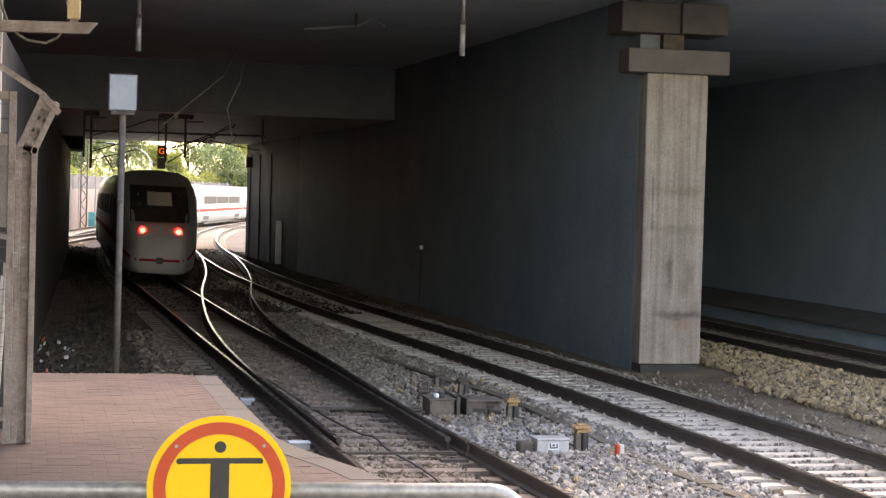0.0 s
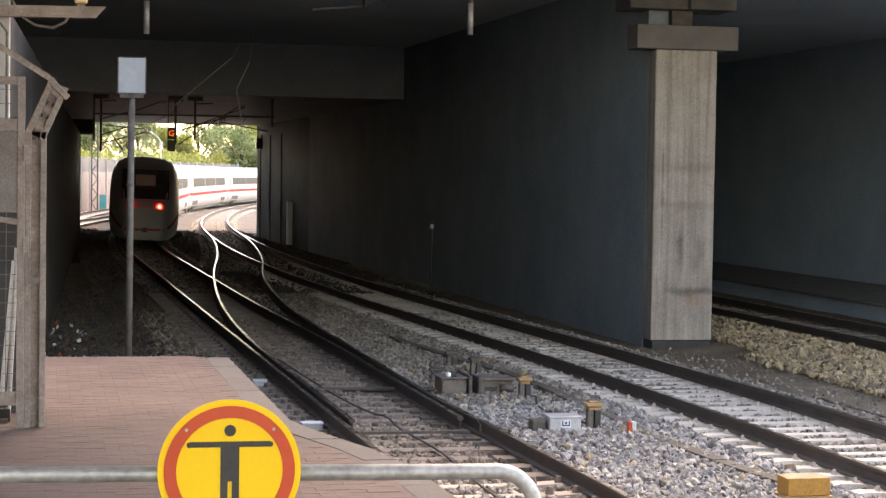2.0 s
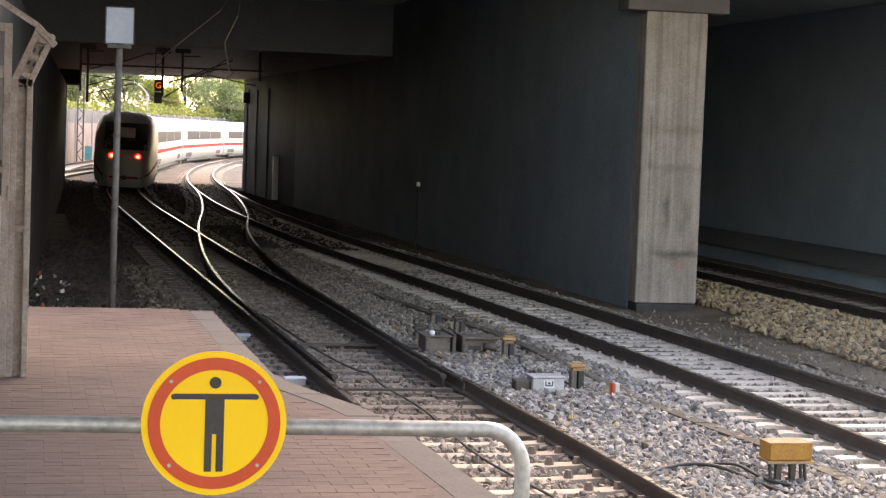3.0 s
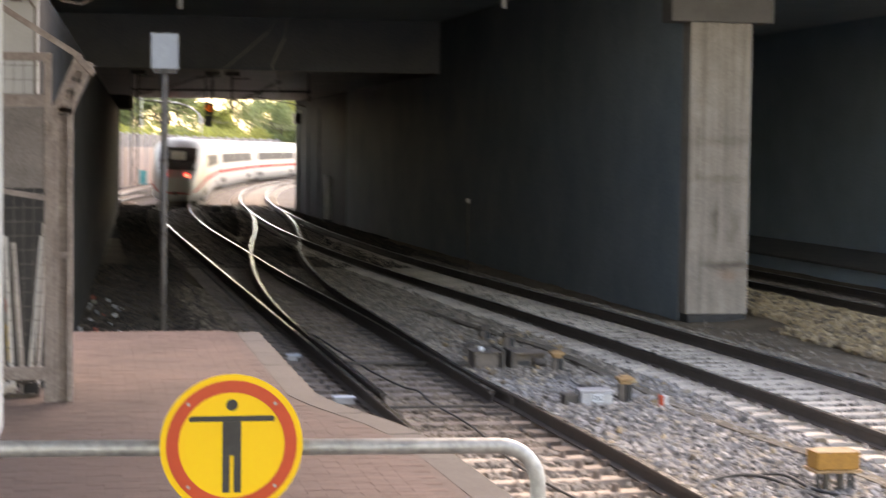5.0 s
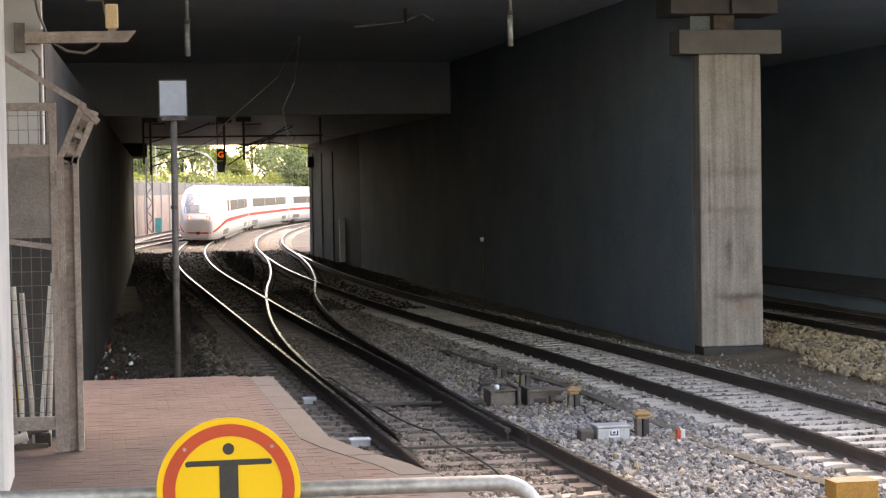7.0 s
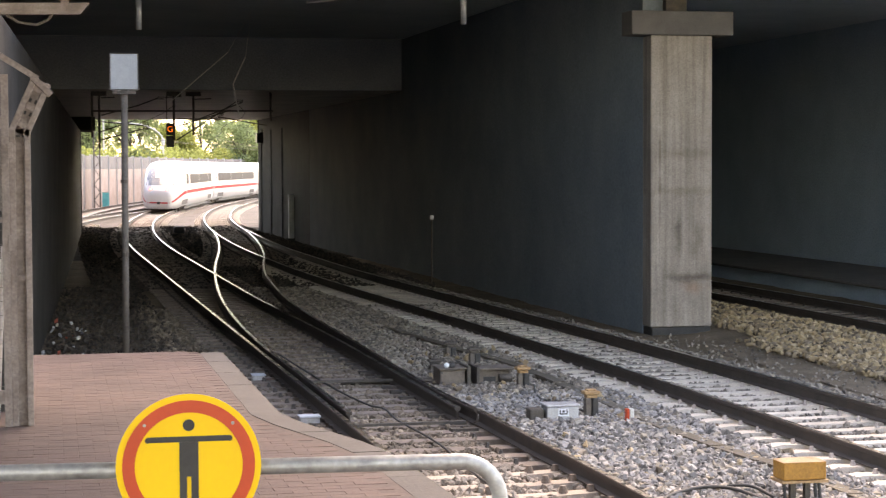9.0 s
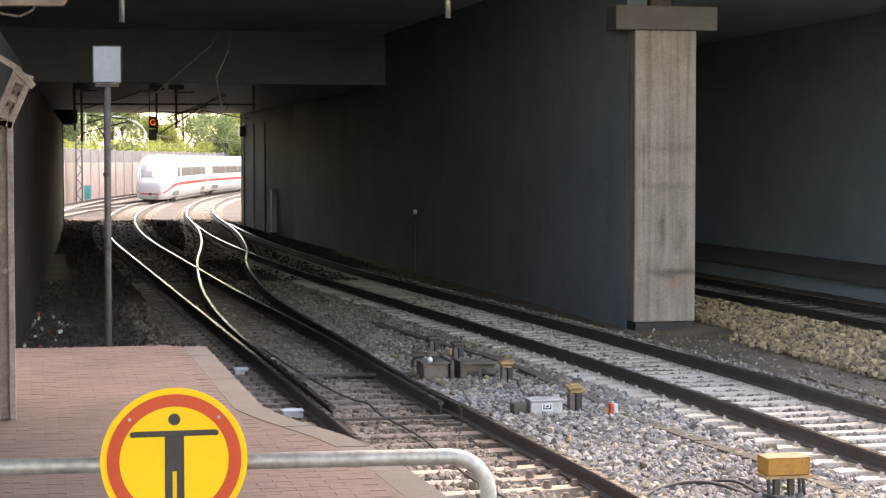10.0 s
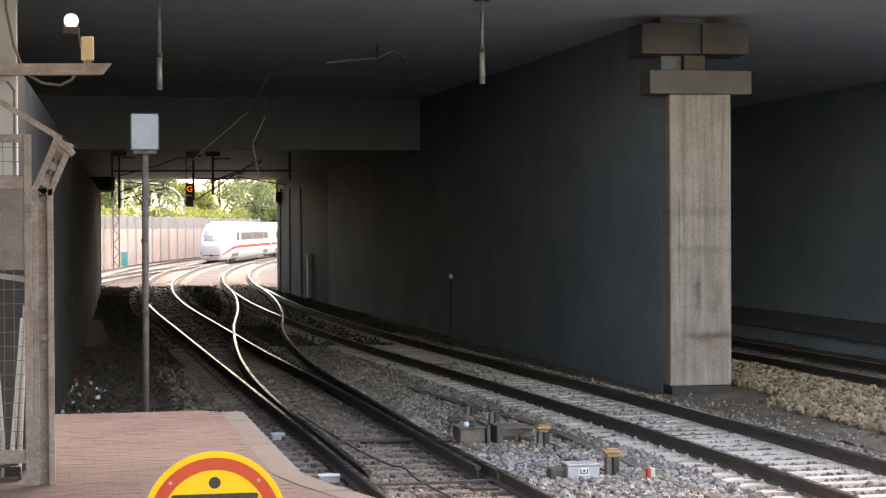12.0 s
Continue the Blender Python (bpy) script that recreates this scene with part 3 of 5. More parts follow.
def barrier():
    b = thing("barrier", 0, 5.1, PZ, "galvanised tubular barrier across the platform end", "barrier")
    z = 1.072
    pts = [(-2.6, 0, z + 0.028), (1.16, 0, z - 0.02)] + [(1.16 + 0.12 * math.sin(a), 0, z - 0.14 + 0.12 * math.cos(a)) for a in [i * math.pi / 16 for i in range(1, 9)]] + [(1.285, 0, -0.005)]
    part("rail_tube", ctube(pts, 0.0235, 16), M_GALV, b, smooth=True)
    part("foot_plate", cbox(1.2, -0.08, -0.004, 1.37, 0.08, 0.008, bevel=0.003), M_GALV, b)
    part("post", ctube([(-1.2, 0, z - 0.02), (-1.2, 0, -0.005)], 0.0235, 12), M_GALV, b, smooth=True)
    part("mid_tube", ctube([(-1.2, 0, 0.52), (1.275, 0, 0.52)], 0.017, 12), M_GALV, b, smooth=True)


def prohibition_sign():
    s = thing("prohibition_sign", 0.37, 5.062, 2.035, "round yellow and red no-entry sign clamped to the barrier tube", "sign")
    plate = part("plate", disc(bmesh.new(), 0.203, 0, 0.004, seg=96), M_YELLOW, s)
    part("ring", disc(bmesh.new(), 0.1855, -0.0025, -0.0004, inner=0.151, seg=96), M_RED, s, "orange-red ring")
    part("dot", disc(bmesh.new(), 0.0165, -0.0025, -0.0004, cz=0.115, seg=32), M_BLACK, s, "black disc")
    bm = bmesh.new()
    box(bm, -0.114, -0.0025, 0.068, 0.114, -0.0004, 0.084, bevel=0.0008)
    part("cross_bar", bm, M_BLACK, s, "black bar")
    for x in (-0.114, 0.114):
        part("bar_end", disc(bmesh.new(), 0.0082, -0.0026, -0.0004, cx=x, cz=0.0752, seg=20), M_BLACK, s, "rounded black end")
    part("upright_bar", cbox(-0.0265, -0.0022, -0.03, 0.0265, -0.0004, 0.0678), M_BLACK, s, "black bar")
    for x0, x1 in ((-0.0265, -0.006), (0.006, 0.0265)):
        part("lower_bar", cbox(x0, -0.0022, -0.136, x1, -0.0004, -0.0302), M_BLACK, s, "black bar")
    for x, z in ((-0.123, 0.118), (0.123, 0.118), (-0.123, -0.118), (0.123, -0.118)):
        part("rivet", disc(bmesh.new(), 0.005, -0.004, -0.002, cx=x, cz=z, seg=12), M_GALV, plate)
    part("clamp", cbox(-0.05, 0.004, -0.03, 0.05, 0.0145, 0.03), M_GALV, s)


barrier()
prohibition_sign()


def board_post():
    p = thing("marker_post", 1.0, 26.3, -0.3, "tall grey post carrying a pale rectangular board", "post")
    part("post", ctube([(0.02, 0, -0.1), (0.04, 0, 4.3)], 0.05, 12), M_POST, p, smooth=True)
    board = part("board", cbox(-0.155, -0.075, 4.29, 0.225, -0.055, 4.79, bevel=0.006), M_BACK, p, "pale grey back of a board")
    for x0, z0, x1, z1 in ((-0.17, 4.275, -0.156, 4.805), (0.226, 4.275, 0.24, 4.805), (-0.1555, 4.275, 0.2255, 4.289), (-0.1555, 4.791, 0.2255, 4.805)):
        part("board_edge", cbox(x0, -0.08, z0, x1, -0.05, z1), M_IRON, board, "dark metal edge of the board")
    part("shelf", cbox(-0.13, -0.09, 4.22, 0.2, 0.03, 4.27), M_IRON, p)
    for z in (0.85, 1.9, 2.95):
        part("clamp", ctube([(0.026, 0, z), (0.026, 0, z + 0.05)], 0.056, 10), M_IRON, p)
    part("foot", cbox(-0.06, -0.06, -0.1, 0.1, 0.06, 0.5, bevel=0.01), M_POST, p)


board_post()


# ---- cage and column beside the platform ----
def cage():
    c = thing("storage_cage", -0.3, 13.65, PZ, "grey-brown steel mesh cage with a cranked overhanging top", "cage")
    L = 5.2
    part("corner_post", cbox(-0.055, 0.0, 0, 0.0, 0.06, 2.6, bevel=0.004), M_CAGE, c)
    for z0, z1 in ((0.17, 0.27), (2.2, 2.29), (2.54, 2.6)):
        part("front_rail", cbox(-0.9, 0.008, z0, -0.056, 0.05, z1, bevel=0.004), M_CAGE, c)
    for i in range(12):
        x = -0.06 - 0.072 * (i + 1)
        part("wire", ctube([(x, 0.03, 0.25), (x, 0.03, 2.56)], 0.0025, 5), M_POST, c)
    for i in range(22):
        z = 0.3 + 0.105 * i
        part("wire", ctube([(-0.9, 0.034, z), (-0.06, 0.034, z)], 0.0025, 5), M_POST, c)
    part("panel", cbox(-0.9, 0.012, 1.6, -0.057, 0.02, 2.198), M_BOARD, c, "dusty brown-grey board fixed in the frame")
    slant = part("slanted_rail", cbox(-0.45, 0.0, -0.02, 0.45, 0.02, 0.02), M_CAGE, c, "slanted rail under the board")
    slant.matrix_basis = pose(-0.5, -0.014, 1.6, 0, 9, 0)
    # latticed post with a cranked head
    def lattice(x0, z0, x1, z1, w, n, name, back):
        d = Vector((x1 - x0, 0, z1 - z0))
        turn = pose(x0, 0.06, z0, 0, math.degrees(math.atan2(d.x, d.z)), 0)
        length = d.length
        for sx in (0.0, w - 0.045):
            ob = part(name, cbox(sx, -0.03, 0, sx + 0.045, 0.03, length, bevel=0.004), M_CAGE, c)
            ob.matrix_basis = turn
        ob = part("web", cbox(0.045, 0.012, 0, w - 0.045, 0.02, length), back, c)
        ob.matrix_basis = turn
        for k in range(n):
            z = length * (k + 0.5) / n
            ob = part("batten", cbox(0.045, -0.024, z - 0.022, w - 0.045, 0.01, z + 0.022), M_CAGE, c)
            ob.matrix_basis = turn

    lattice(0.0, 0.0, 0.0, 2.2, 0.155, 1, "post_flange", M_CAGE)
    lattice(0.0, 2.2, 0.17, 2.585, 0.155, 3, "head_flange", M_CAGE)
    tilt = math.degrees(math.atan2(0.17, 0.385))
    for i in range(4):
        for sx in (0.052, 0.092):
            slot = part("slot", cbox(sx, -0.003, 0, sx + 0.016, 0.011, 0.03), M_BLACK, c, "dark slot in the head")
            slot.matrix_basis = pose(0, 0.06, 2.2, 0, tilt, 0) @ pose(0, 0, 0.045 + 0.1 * i)
    for sx in (0.05, 0.095):
        part("slot", cbox(sx, 0.056, 2.14, sx + 0.03, 0.071, 2.158), M_BLACK, c, "dark slot in the head")
    for z in (1.3, 1.98):
        part("hinge", cbox(-0.012, -0.02, z, 0.03, 0.0, z + 0.12, bevel=0.004), M_CAGE, c)
    cap = part("head_cap", cbox(-0.03, 0.02, -0.02, 0.16, 0.1, 0.03, bevel=0.006), M_CAGE, c)
    cap.matrix_basis = pose(0.19, 0, 2.56, 0, 45, 0)
    # Black sheet added to stand for the shade inside the cage.
    part("shade_sheet", cbox(-0.95, 0.9, 0.0, 0.0, 0.93, 2.2), M_PLINTH, c, "dark sheet added for the shade inside the cage")
    brace = part("brace", cbox(-0.72, 0.03, -0.021, 0.0, 0.08, 0.021), M_CAGE, c)
    brace.matrix_basis = pose(0.215, 0, 2.57, 0, 32, 0)


cage()


def column():
    bm = bmesh.new()
    prism(bm, [(-2.2, 11.3), (-0.67, 11.3), (-0.605, 11.37), (-0.605, 12.6), (-2.2, 12.6)], PZ - 0.045, 7.0)
    c = setting("column", bm, M_COLUMN, "pale grey painted concrete column", "column")
    bm = bmesh.new()
    box(bm, -3.2, 15.9, PZ - 0.045, -0.46, 16.2, 7.0, bevel=0.01)
    setting("wall_platform", bm, M_PLASTERED, "grey plastered wall behind the cage", "wall")


column()


# ---- the train ----
SEC = [(1.1, 0.32), (1.32, 0.5), (1.38, 0.95), (1.39, 1.5), (1.385, 2.1), (1.35, 2.6), (1.28, 2.98), (1.09, 3.3), (0.75, 3.46), (0.0, 3.52)]


def sec_at(z):
    for (xa, za), (xb, zb) in zip(SEC, SEC[1:]):
        if za <= z <= zb:
            return xa + (xb - xa) * (z - za) / (zb - za)
    return SEC[0][0] if z < SEC[0][1] else 0.0


def nose_f(y, nose):
    u = min(1, max(0, y / nose)) if nose else 1
    q = math.sqrt(max(0, 1 - (1 - u) ** 2))
    return 0.44 + 0.56 * q, 0.36 + 0.64 * (1 - (1 - u) ** 2.1)


def skin(x, y, z, nose, out=0.0):
    """A point of the body: section point x, z at length y, moved out by a little."""
    w, h = nose_f(y, nose)
    px, pz = x * w, 0.32 + (z - 0.32) * h
    return (px + (out if x > 0 else -out if x < 0 else 0), y, pz + (out * 0.3 if z > 3.3 else 0))


def band(z0, z1, y0, y1, nose, side, out, ny=6):
    """A strip of the body's side between two heights."""
    bm = bmesh.new()
    zs = [z0 + (z1 - z0) * i / 4 for i in range(5)]
    rows = []
    for j in range(ny + 1):
        y = y0 + (y1 - y0) * j / ny
        rows.append([bm.verts.new(skin(side * sec_at(z), y, z, nose, out)) for z in zs])
    for a, b in zip(rows, rows[1:]):
        for k in range(4):
            bm.faces.new((a[k], b[k], b[k + 1], a[k + 1]))
    return bm


def bogie(parent, y):
    bm = bmesh.new()
    for s in (-1, 1):
        box(bm, s * 1.02 - 0.06, y - 1.6, 0.35, s * 1.02 + 0.06, y + 1.6, 0.62, bevel=0.03)
        box(bm, s * 1.05 - 0.1, y - 0.3, 0.45, s * 1.05 + 0.1, y + 0.3, 0.85, bevel=0.03)
    box(bm, -1.0, y - 0.25, 0.4, 1.0, y + 0.25, 0.65)
    b = part("bogie", bm, M_UNDER, parent)
    for dy in (-1.25, 1.25):
        for s in (-1, 1):
            bm = bmesh.new()
            tube(bm, [(s * 0.72, y + dy, 0.46), (s * 0.86, y + dy, 0.46)], 0.46, 20)
            part("wheel", bm, M_IRON, b)


def train_car(label, length, nose):
    c = thing("train_car", 0, 0, 0, label, "train", "cars of the departing train")
    bm = bmesh.new()
    full = [(-x, z) for x, z in SEC[:-1]] + [(x, z) for x, z in reversed(SEC)]
    ys = [0.0, 0.12, 0.3, 0.6, 1.0, 1.5, 2.1, 2.8, 3.6, 4.5, 5.6] if nose else [0.0, 0.08]
    ys += [length * i / 6 for i in range(2, 6)] + [length - 0.08, length]
    last = None
    for y in ys:
        shrink = 0.985 if (y == length or (y == 0 and not nose)) else 1
        ring = []
        for x, z in full:
            p = Vector(skin(x, y, z, nose))
            ring.append(bm.verts.new((p.x * shrink, p.y, p.z)))
        if last:
            for k in range(len(full)):
                bm.faces.new((last[k], last[(k + 1) % len(full)], ring[(k + 1) % len(full)], ring[k]))
        else:
            bm.faces.new(ring)
        last = ring
    bm.faces.new(last[::-1])
    body = part("body", bm, M_WHITE, c, smooth=True)
    start = 8.2 if nose else 2.6
    for s in (-1, 1):
        part("stripe", band(1.3, 1.52, (4.6 if nose else 0.2), length - 0.2, nose, s, 0.008, 8), M_TRED, c, "red stripe")
        for y in (4.9, length - 4.4) if nose else (4.4, length - 4.4):
            part("bogie_recess", band(0.33, 0.92, y - 1.9, y + 1.9, nose, s, 0.006), M_UNDER, c)
        if nose:
            part("nose_stripe", band(1.3, 1.52, 0.02, 4.6, nose, s, 0.012, 14), M_TRED, c, "red stripe sweeping down to the nose")
            part("side_window", band(1.95, 2.65, 5.2, 7.2, nose, s, 0.006), M_GLASS, c)
        y = start
        while y < length - 3.0:
            y1 = min(y + 8.6, length - 2.6)
            part("side_window", band(1.95, 2.62, y, y1, nose, s, 0.006), M_GLASS, c)
            y = y1 + 0.12
        for y in ((length - 1.9,) if nose else (0.9, length - 1.9)):
            leaf = part("door", band(0.62, 2.75, y, y + 0.95, nose, s, 0.005), M_WHITE, c, "white plug door")
            part("door_window", band(1.8, 2.55, y + 0.3, y + 0.65, nose, s, 0.009), M_GLASS, leaf)
    bm = bmesh.new()
    box(bm, -1.2, 6.0 if nose else 4.5, 0.22, 1.2, length - 4.6, 0.5)
    part("underframe", bm, M_UNDER, c)
    for y in (4.9, length - 4.4) if nose else (4.4, length - 4.4):
        bogie(c, y)
    part("bellows", cbox(-1.1, length, 0.6, 1.1, length + 0.34, 3.28), M_CABLE, c, "black folding bellows")
    if nose:
        # red band, lights, windscreen and coupler on the rounded end
        def nose_y(x, z):
            """How far behind the tip the nose's surface lies at x, z."""
            lo, hi = 0.0, 5.6
            for _ in range(30):
                y = (lo + hi) / 2
                w, h = nose_f(y, nose)
                zz = 0.32 + (z - 0.32) / h
                lo, hi = (lo, y) if zz <= 3.52 and abs(x) / w <= sec_at(min(zz, 3.519)) else (y, hi)
            return hi

        def end_patch(name, x1, z0, z1, material, out, label=""):
            bm = bmesh.new()
            n, m = 10, 5
            rows = []
            for i in range(n + 1):
                x = -x1 + 2 * x1 * i / n
                row = []
                for j in range(m + 1):
                    z = z0 + (z1 - z0) * j / m
                    row.append(bm.verts.new((x, nose_y(x, z) - out, z + out * 0.5)))
                rows.append(row)
            for a, b in zip(rows, rows[1:]):
                for k in range(m):
                    bm.faces.new((a[k], b[k], b[k + 1], a[k + 1]))
            return part(name, bm, material, c, label)

        end_patch("end_band", 0.605, 0.675, 0.752, M_TRED, 0.012, "red band round the nose")
        end_patch("windscreen", 0.9, 1.86, 2.98, M_WIPER, 0.014, "dark glossy raked windscreen")
        # Opaque pale patch in place of daylight showing through the cab.
        end_patch("cab_window", 0.38, 2.36, 2.78, M_PALEWIN, 0.024, "pale patch painted for the daylight seen through the cab")
        for s in (-1, 1):
            bm = bmesh.new()
            bmesh.ops.create_uvsphere(bm, u_segments=16, v_segments=10, radius=0.075, matrix=Matrix.Translation((s * 0.54, nose_y(0.54, 1.6) - 0.05, 1.6)))
            lamp = part("tail_light", bm, M_TAIL, c, "glowing red tail light", smooth=True)
            # Added ring: the glare round the lamp, built as a glowing disc.
            part("glare_ring", disc(bmesh.new(), 0.13, nose_y(0.54, 1.6) - 0.06, nose_y(0.54, 1.6) + 0.15, cx=s * 0.54, cz=1.6, seg=24), M_TAILGLARE, lamp, "glowing red ring painting the tail light's glare")
        part("coupler_flap", cbox(-0.1, -0.04, 0.62, 0.1, 0.05, 0.8, bevel=0.02), M_BLACK, c)
    return c


CAR = 32.0
CARS = [train_car("white end car of a high-speed train with red tail lights", CAR, 5.6)]
for _ in range(5):
    CARS.append(train_car("white high-speed train car with a red stripe and dark window band", CAR, 0))


def arc_table():
    out, s, y = [(0.0, 0.0)], 0.0, 0.0
    while y < 520:
        s += math.hypot(0.5, main_x(y + 0.5) - main_x(y))
        y += 0.5
        out.append((s, y))
    return out


ARC = arc_table()


def at_arc(s):
    """The point of the main track s metres along it."""
    y = float(np.interp(s, [a for a, _ in ARC], [b for _, b in ARC]))
    return Vector((main_x(y), y, 0))


def tail_arc(t):
    return float(np.interp(t, (0, 1.5, 3, 5.5, 7, 9, 10.5, 12), (55.3, 65.6, 76.3, 94.2, 106.2, 120.6, 134, 149.5)))


def motions():
    times = [i * 0.75 for i in range(17)]
    for k, c in enumerate(CARS):
        rows = []
        for t in times:
            s = tail_arc(t) + k * (CAR + 0.34)
            a, b = at_arc(s + 4.5), at_arc(s + CAR - 4.4)
            d = (b - a).normalized()
            o = a - d * 4.5
            rows.append((t, pose(o.x, o.y, -0.17 * ease((o.y - 58) / 30), 0, 1.5, -math.degrees(math.atan2(d.x, d.y)))))
        walk(c, rows)


# ---- equipment beside and between the tracks ----
def block(name, x0, y0, z0, x1, y1, z1, material, label, category, bevel=0.01):
    t = thing(name, (x0 + x1) / 2, (y0 + y1) / 2, z0, label, category)
    w, d, h = (x1 - x0) / 2, (y1 - y0) / 2, z1 - z0
    return t, w, d, h


def marker_block(x0, x1, y):
    t, w, d, h = block("marker_block", x0, y - 0.09, -0.24, x1, y + 0.09, -0.13, M_CONC, "small white-painted concrete block beside the rail", "marker")
    part("block", cbox(-w, -d, 0, w, d, h, bevel=0.012), M_CONC, t)
    part("cap", cbox(-w - 0.01, -d - 0.01, h, w + 0.01, d + 0.01, h + 0.02, bevel=0.004), M_PALEBOX, t)


marker_block(2.88, 3.12, 21.5)
marker_block(2.8, 2.98, 26.0)
marker_block(16.45, 16.6, 36.9)


def point_machine():
    t = thing("point_machine", 5.68, 24.9, -0.22, "dark rusty point machine between the tracks", "point machine")
    part("housing", cbox(-0.38, -0.2, 0.02, -0.02, 0.3, 0.24, bevel=0.02), M_GREYIRON, t)
    lid = part("lid", cbox(-0.4, -0.22, 0.242, 0.0, 0.32, 0.265, bevel=0.008), M_GREYIRON, t)
    part("lid_hinge", ctube([(-0.3, -0.225, 0.25), (-0.1, -0.225, 0.25)], 0.012, 8), M_IRON, lid)
    part("bracket", cbox(0.0, -0.24, 0.0, 0.05, 0.32, 0.29, bevel=0.008), M_IRON, t, "upright iron bracket")
    part("bracket", cbox(0.14, -0.24, 0.0, 0.18, 0.32, 0.27, bevel=0.008), M_IRON, t, "upright iron bracket")
    part("gearbox", cbox(0.19, -0.12, 0.03, 0.66, 0.26, 0.22, bevel=0.02), M_GREYIRON, t)
    part("gearbox_hood", cbox(0.17, -0.2, 0.222, 0.69, 0.28, 0.245, bevel=0.006), M_GREYIRON, t)
    part("recess", cbox(0.26, -0.128, 0.05, 0.44, -0.121, 0.12, bevel=0.002), M_BLACK, t, "dark opening in the housing")
    part("motor", ctube([(0.48, -0.15, 0.1), (0.66, -0.15, 0.1)], 0.06, 14), M_IRON, t, smooth=True)
    bm = bmesh.new()
    bmesh.ops.create_uvsphere(bm, u_segments=12, v_segments=8, radius=0.04, matrix=Matrix.Translation((-0.28, -0.16, 0.3)))
    part("cap_ball", bm, M_PALEBOX, t, "white rounded cap", smooth=True)
    part("cap_collar", cbox(-0.24, -0.19, 0.266, -0.16, -0.1, 0.32, bevel=0.015), M_BLACK, t, "black rubber collar")
    for x in (-0.36, -0.04):
        for z in (0.06, 0.2):
            part("bolt", ctube([(x, -0.215, z), (x, -0.199, z)], 0.016, 6), M_IRON, t)
    part("base_plate", cbox(-0.46, -0.26, 0, 0.76, 0.36, 0.018), M_IRON, t)
    part("ground_beam", cbox(-0.5, -0.36, -0.05, 0.8, -0.265, 0.03, bevel=0.01), M_TIMBER, t, "weathered timber bearer")
    part("drive_rod", ctube([(-0.42, 0.05, 0.07), (-1.75, 0.1, 0.05)], 0.022, 8), M_IRON, t)
    part("detector_rod", ctube([(-0.42, 0.2, 0.08), (-1.75, 0.3, 0.06)], 0.014, 8), M_IRON, t)


point_machine()


def lidded_post(x, y, h, lid, label):
    t = thing("cable_post", x, y, -0.24, label, "cable post")
    part("stem", cbox(-0.075, -0.06, 0, -0.005, 0.06, h - 0.1, bevel=0.012), M_GREYIRON, t, "grey cable sleeve")
    part("stem", cbox(0.005, -0.07, 0, 0.085, 0.07, h - 0.1, bevel=0.012), M_BLACK, t, "black cable sleeve")
    part("collar", cbox(-0.065, -0.06, h - 0.1, 0.07, 0.06, h - 0.06, bevel=0.008), lid, t)
    top = part("lid", cbox(-0.1, -0.085, h - 0.056, 0.1, 0.085, h - 0.012, bevel=0.014), lid, t)
    part("lid_ridge", cbox(-0.06, -0.05, h - 0.011, 0.06, 0.05, h + 0.008, bevel=0.008), lid, top)
    part("foot", cbox(-0.13, -0.1, -0.01, 0.13, 0.1, 0.03, bevel=0.006), M_IRON, t)


lidded_post(6.4, 24.35, 0.33, M_ORANGE, "short dark cable post with an orange-brown lid")
lidded_post(6.42, 21.15, 0.38, M_ORANGE, "short cable post with a rusty orange lid")
lidded_post(6.28, 28.5, 0.29, M_IRON, "short dark iron cable post")
lidded_post(6.42, 27.4, 0.3, M_IRON, "short dark iron cable post")
lidded_post(5.62, 26.6, 0.22, M_IRON, "short dark iron cable post")


def case_box():
    t = thing("junction_box", 6.0, 21.05, -0.22, "pale grey aluminium junction box on the ballast", "junction box")
    part("case", cbox(-0.2, -0.15, 0.02, 0.2, 0.15, 0.19, bevel=0.015), M_ALU, t)
    part("lid", cbox(-0.21, -0.16, 0.192, 0.21, 0.16, 0.22, bevel=0.01), M_ALU, t)
    plate = part("plate", cbox(-0.06, -0.156, 0.08, 0.07, -0.1515, 0.17), M_PALEBOX, t, "white plate with dark bars")
    for x0, z0, x1, z1 in ((-0.045, 0.1, -0.03, 0.16), (0.04, 0.1, 0.055, 0.16), (-0.028, 0.1, 0.038, 0.115), (-0.01, 0.125, 0.02, 0.15)):
        part("mark", cbox(x0, -0.159, z0, x1, -0.1565, z1), M_BLACK, plate, "black bar")
    part("gland_box", cbox(-0.4, -0.1, 0.0, -0.22, 0.1, 0.17, bevel=0.02), M_IRON, t, "dark cable entry")
    for dx in (-0.15, 0.13):
        part("foot", cbox(dx - 0.03, -0.12, -0.02, dx + 0.03, 0.12, 0.018), M_IRON, t)


case_box()


def striped_marker():
    t = thing("striped_marker", 6.74, 20.6, -0.24, "small red and white striped marker post", "marker")
    part("stub", ctube([(0, 0, 0), (0, 0, 0.05)], 0.04, 12), M_IRON, t)
    bm = bmesh.new()
    box(bm, -0.05, -0.04, 0.05, -0.008, 0.04, 0.21, bevel=0.012)
    part("red_half", bm, M_RED, t, "red half")
    part("white_half", cbox(-0.007, -0.04, 0.05, 0.05, 0.04, 0.21, bevel=0.012), M_CONC, t, "white half")


striped_marker()


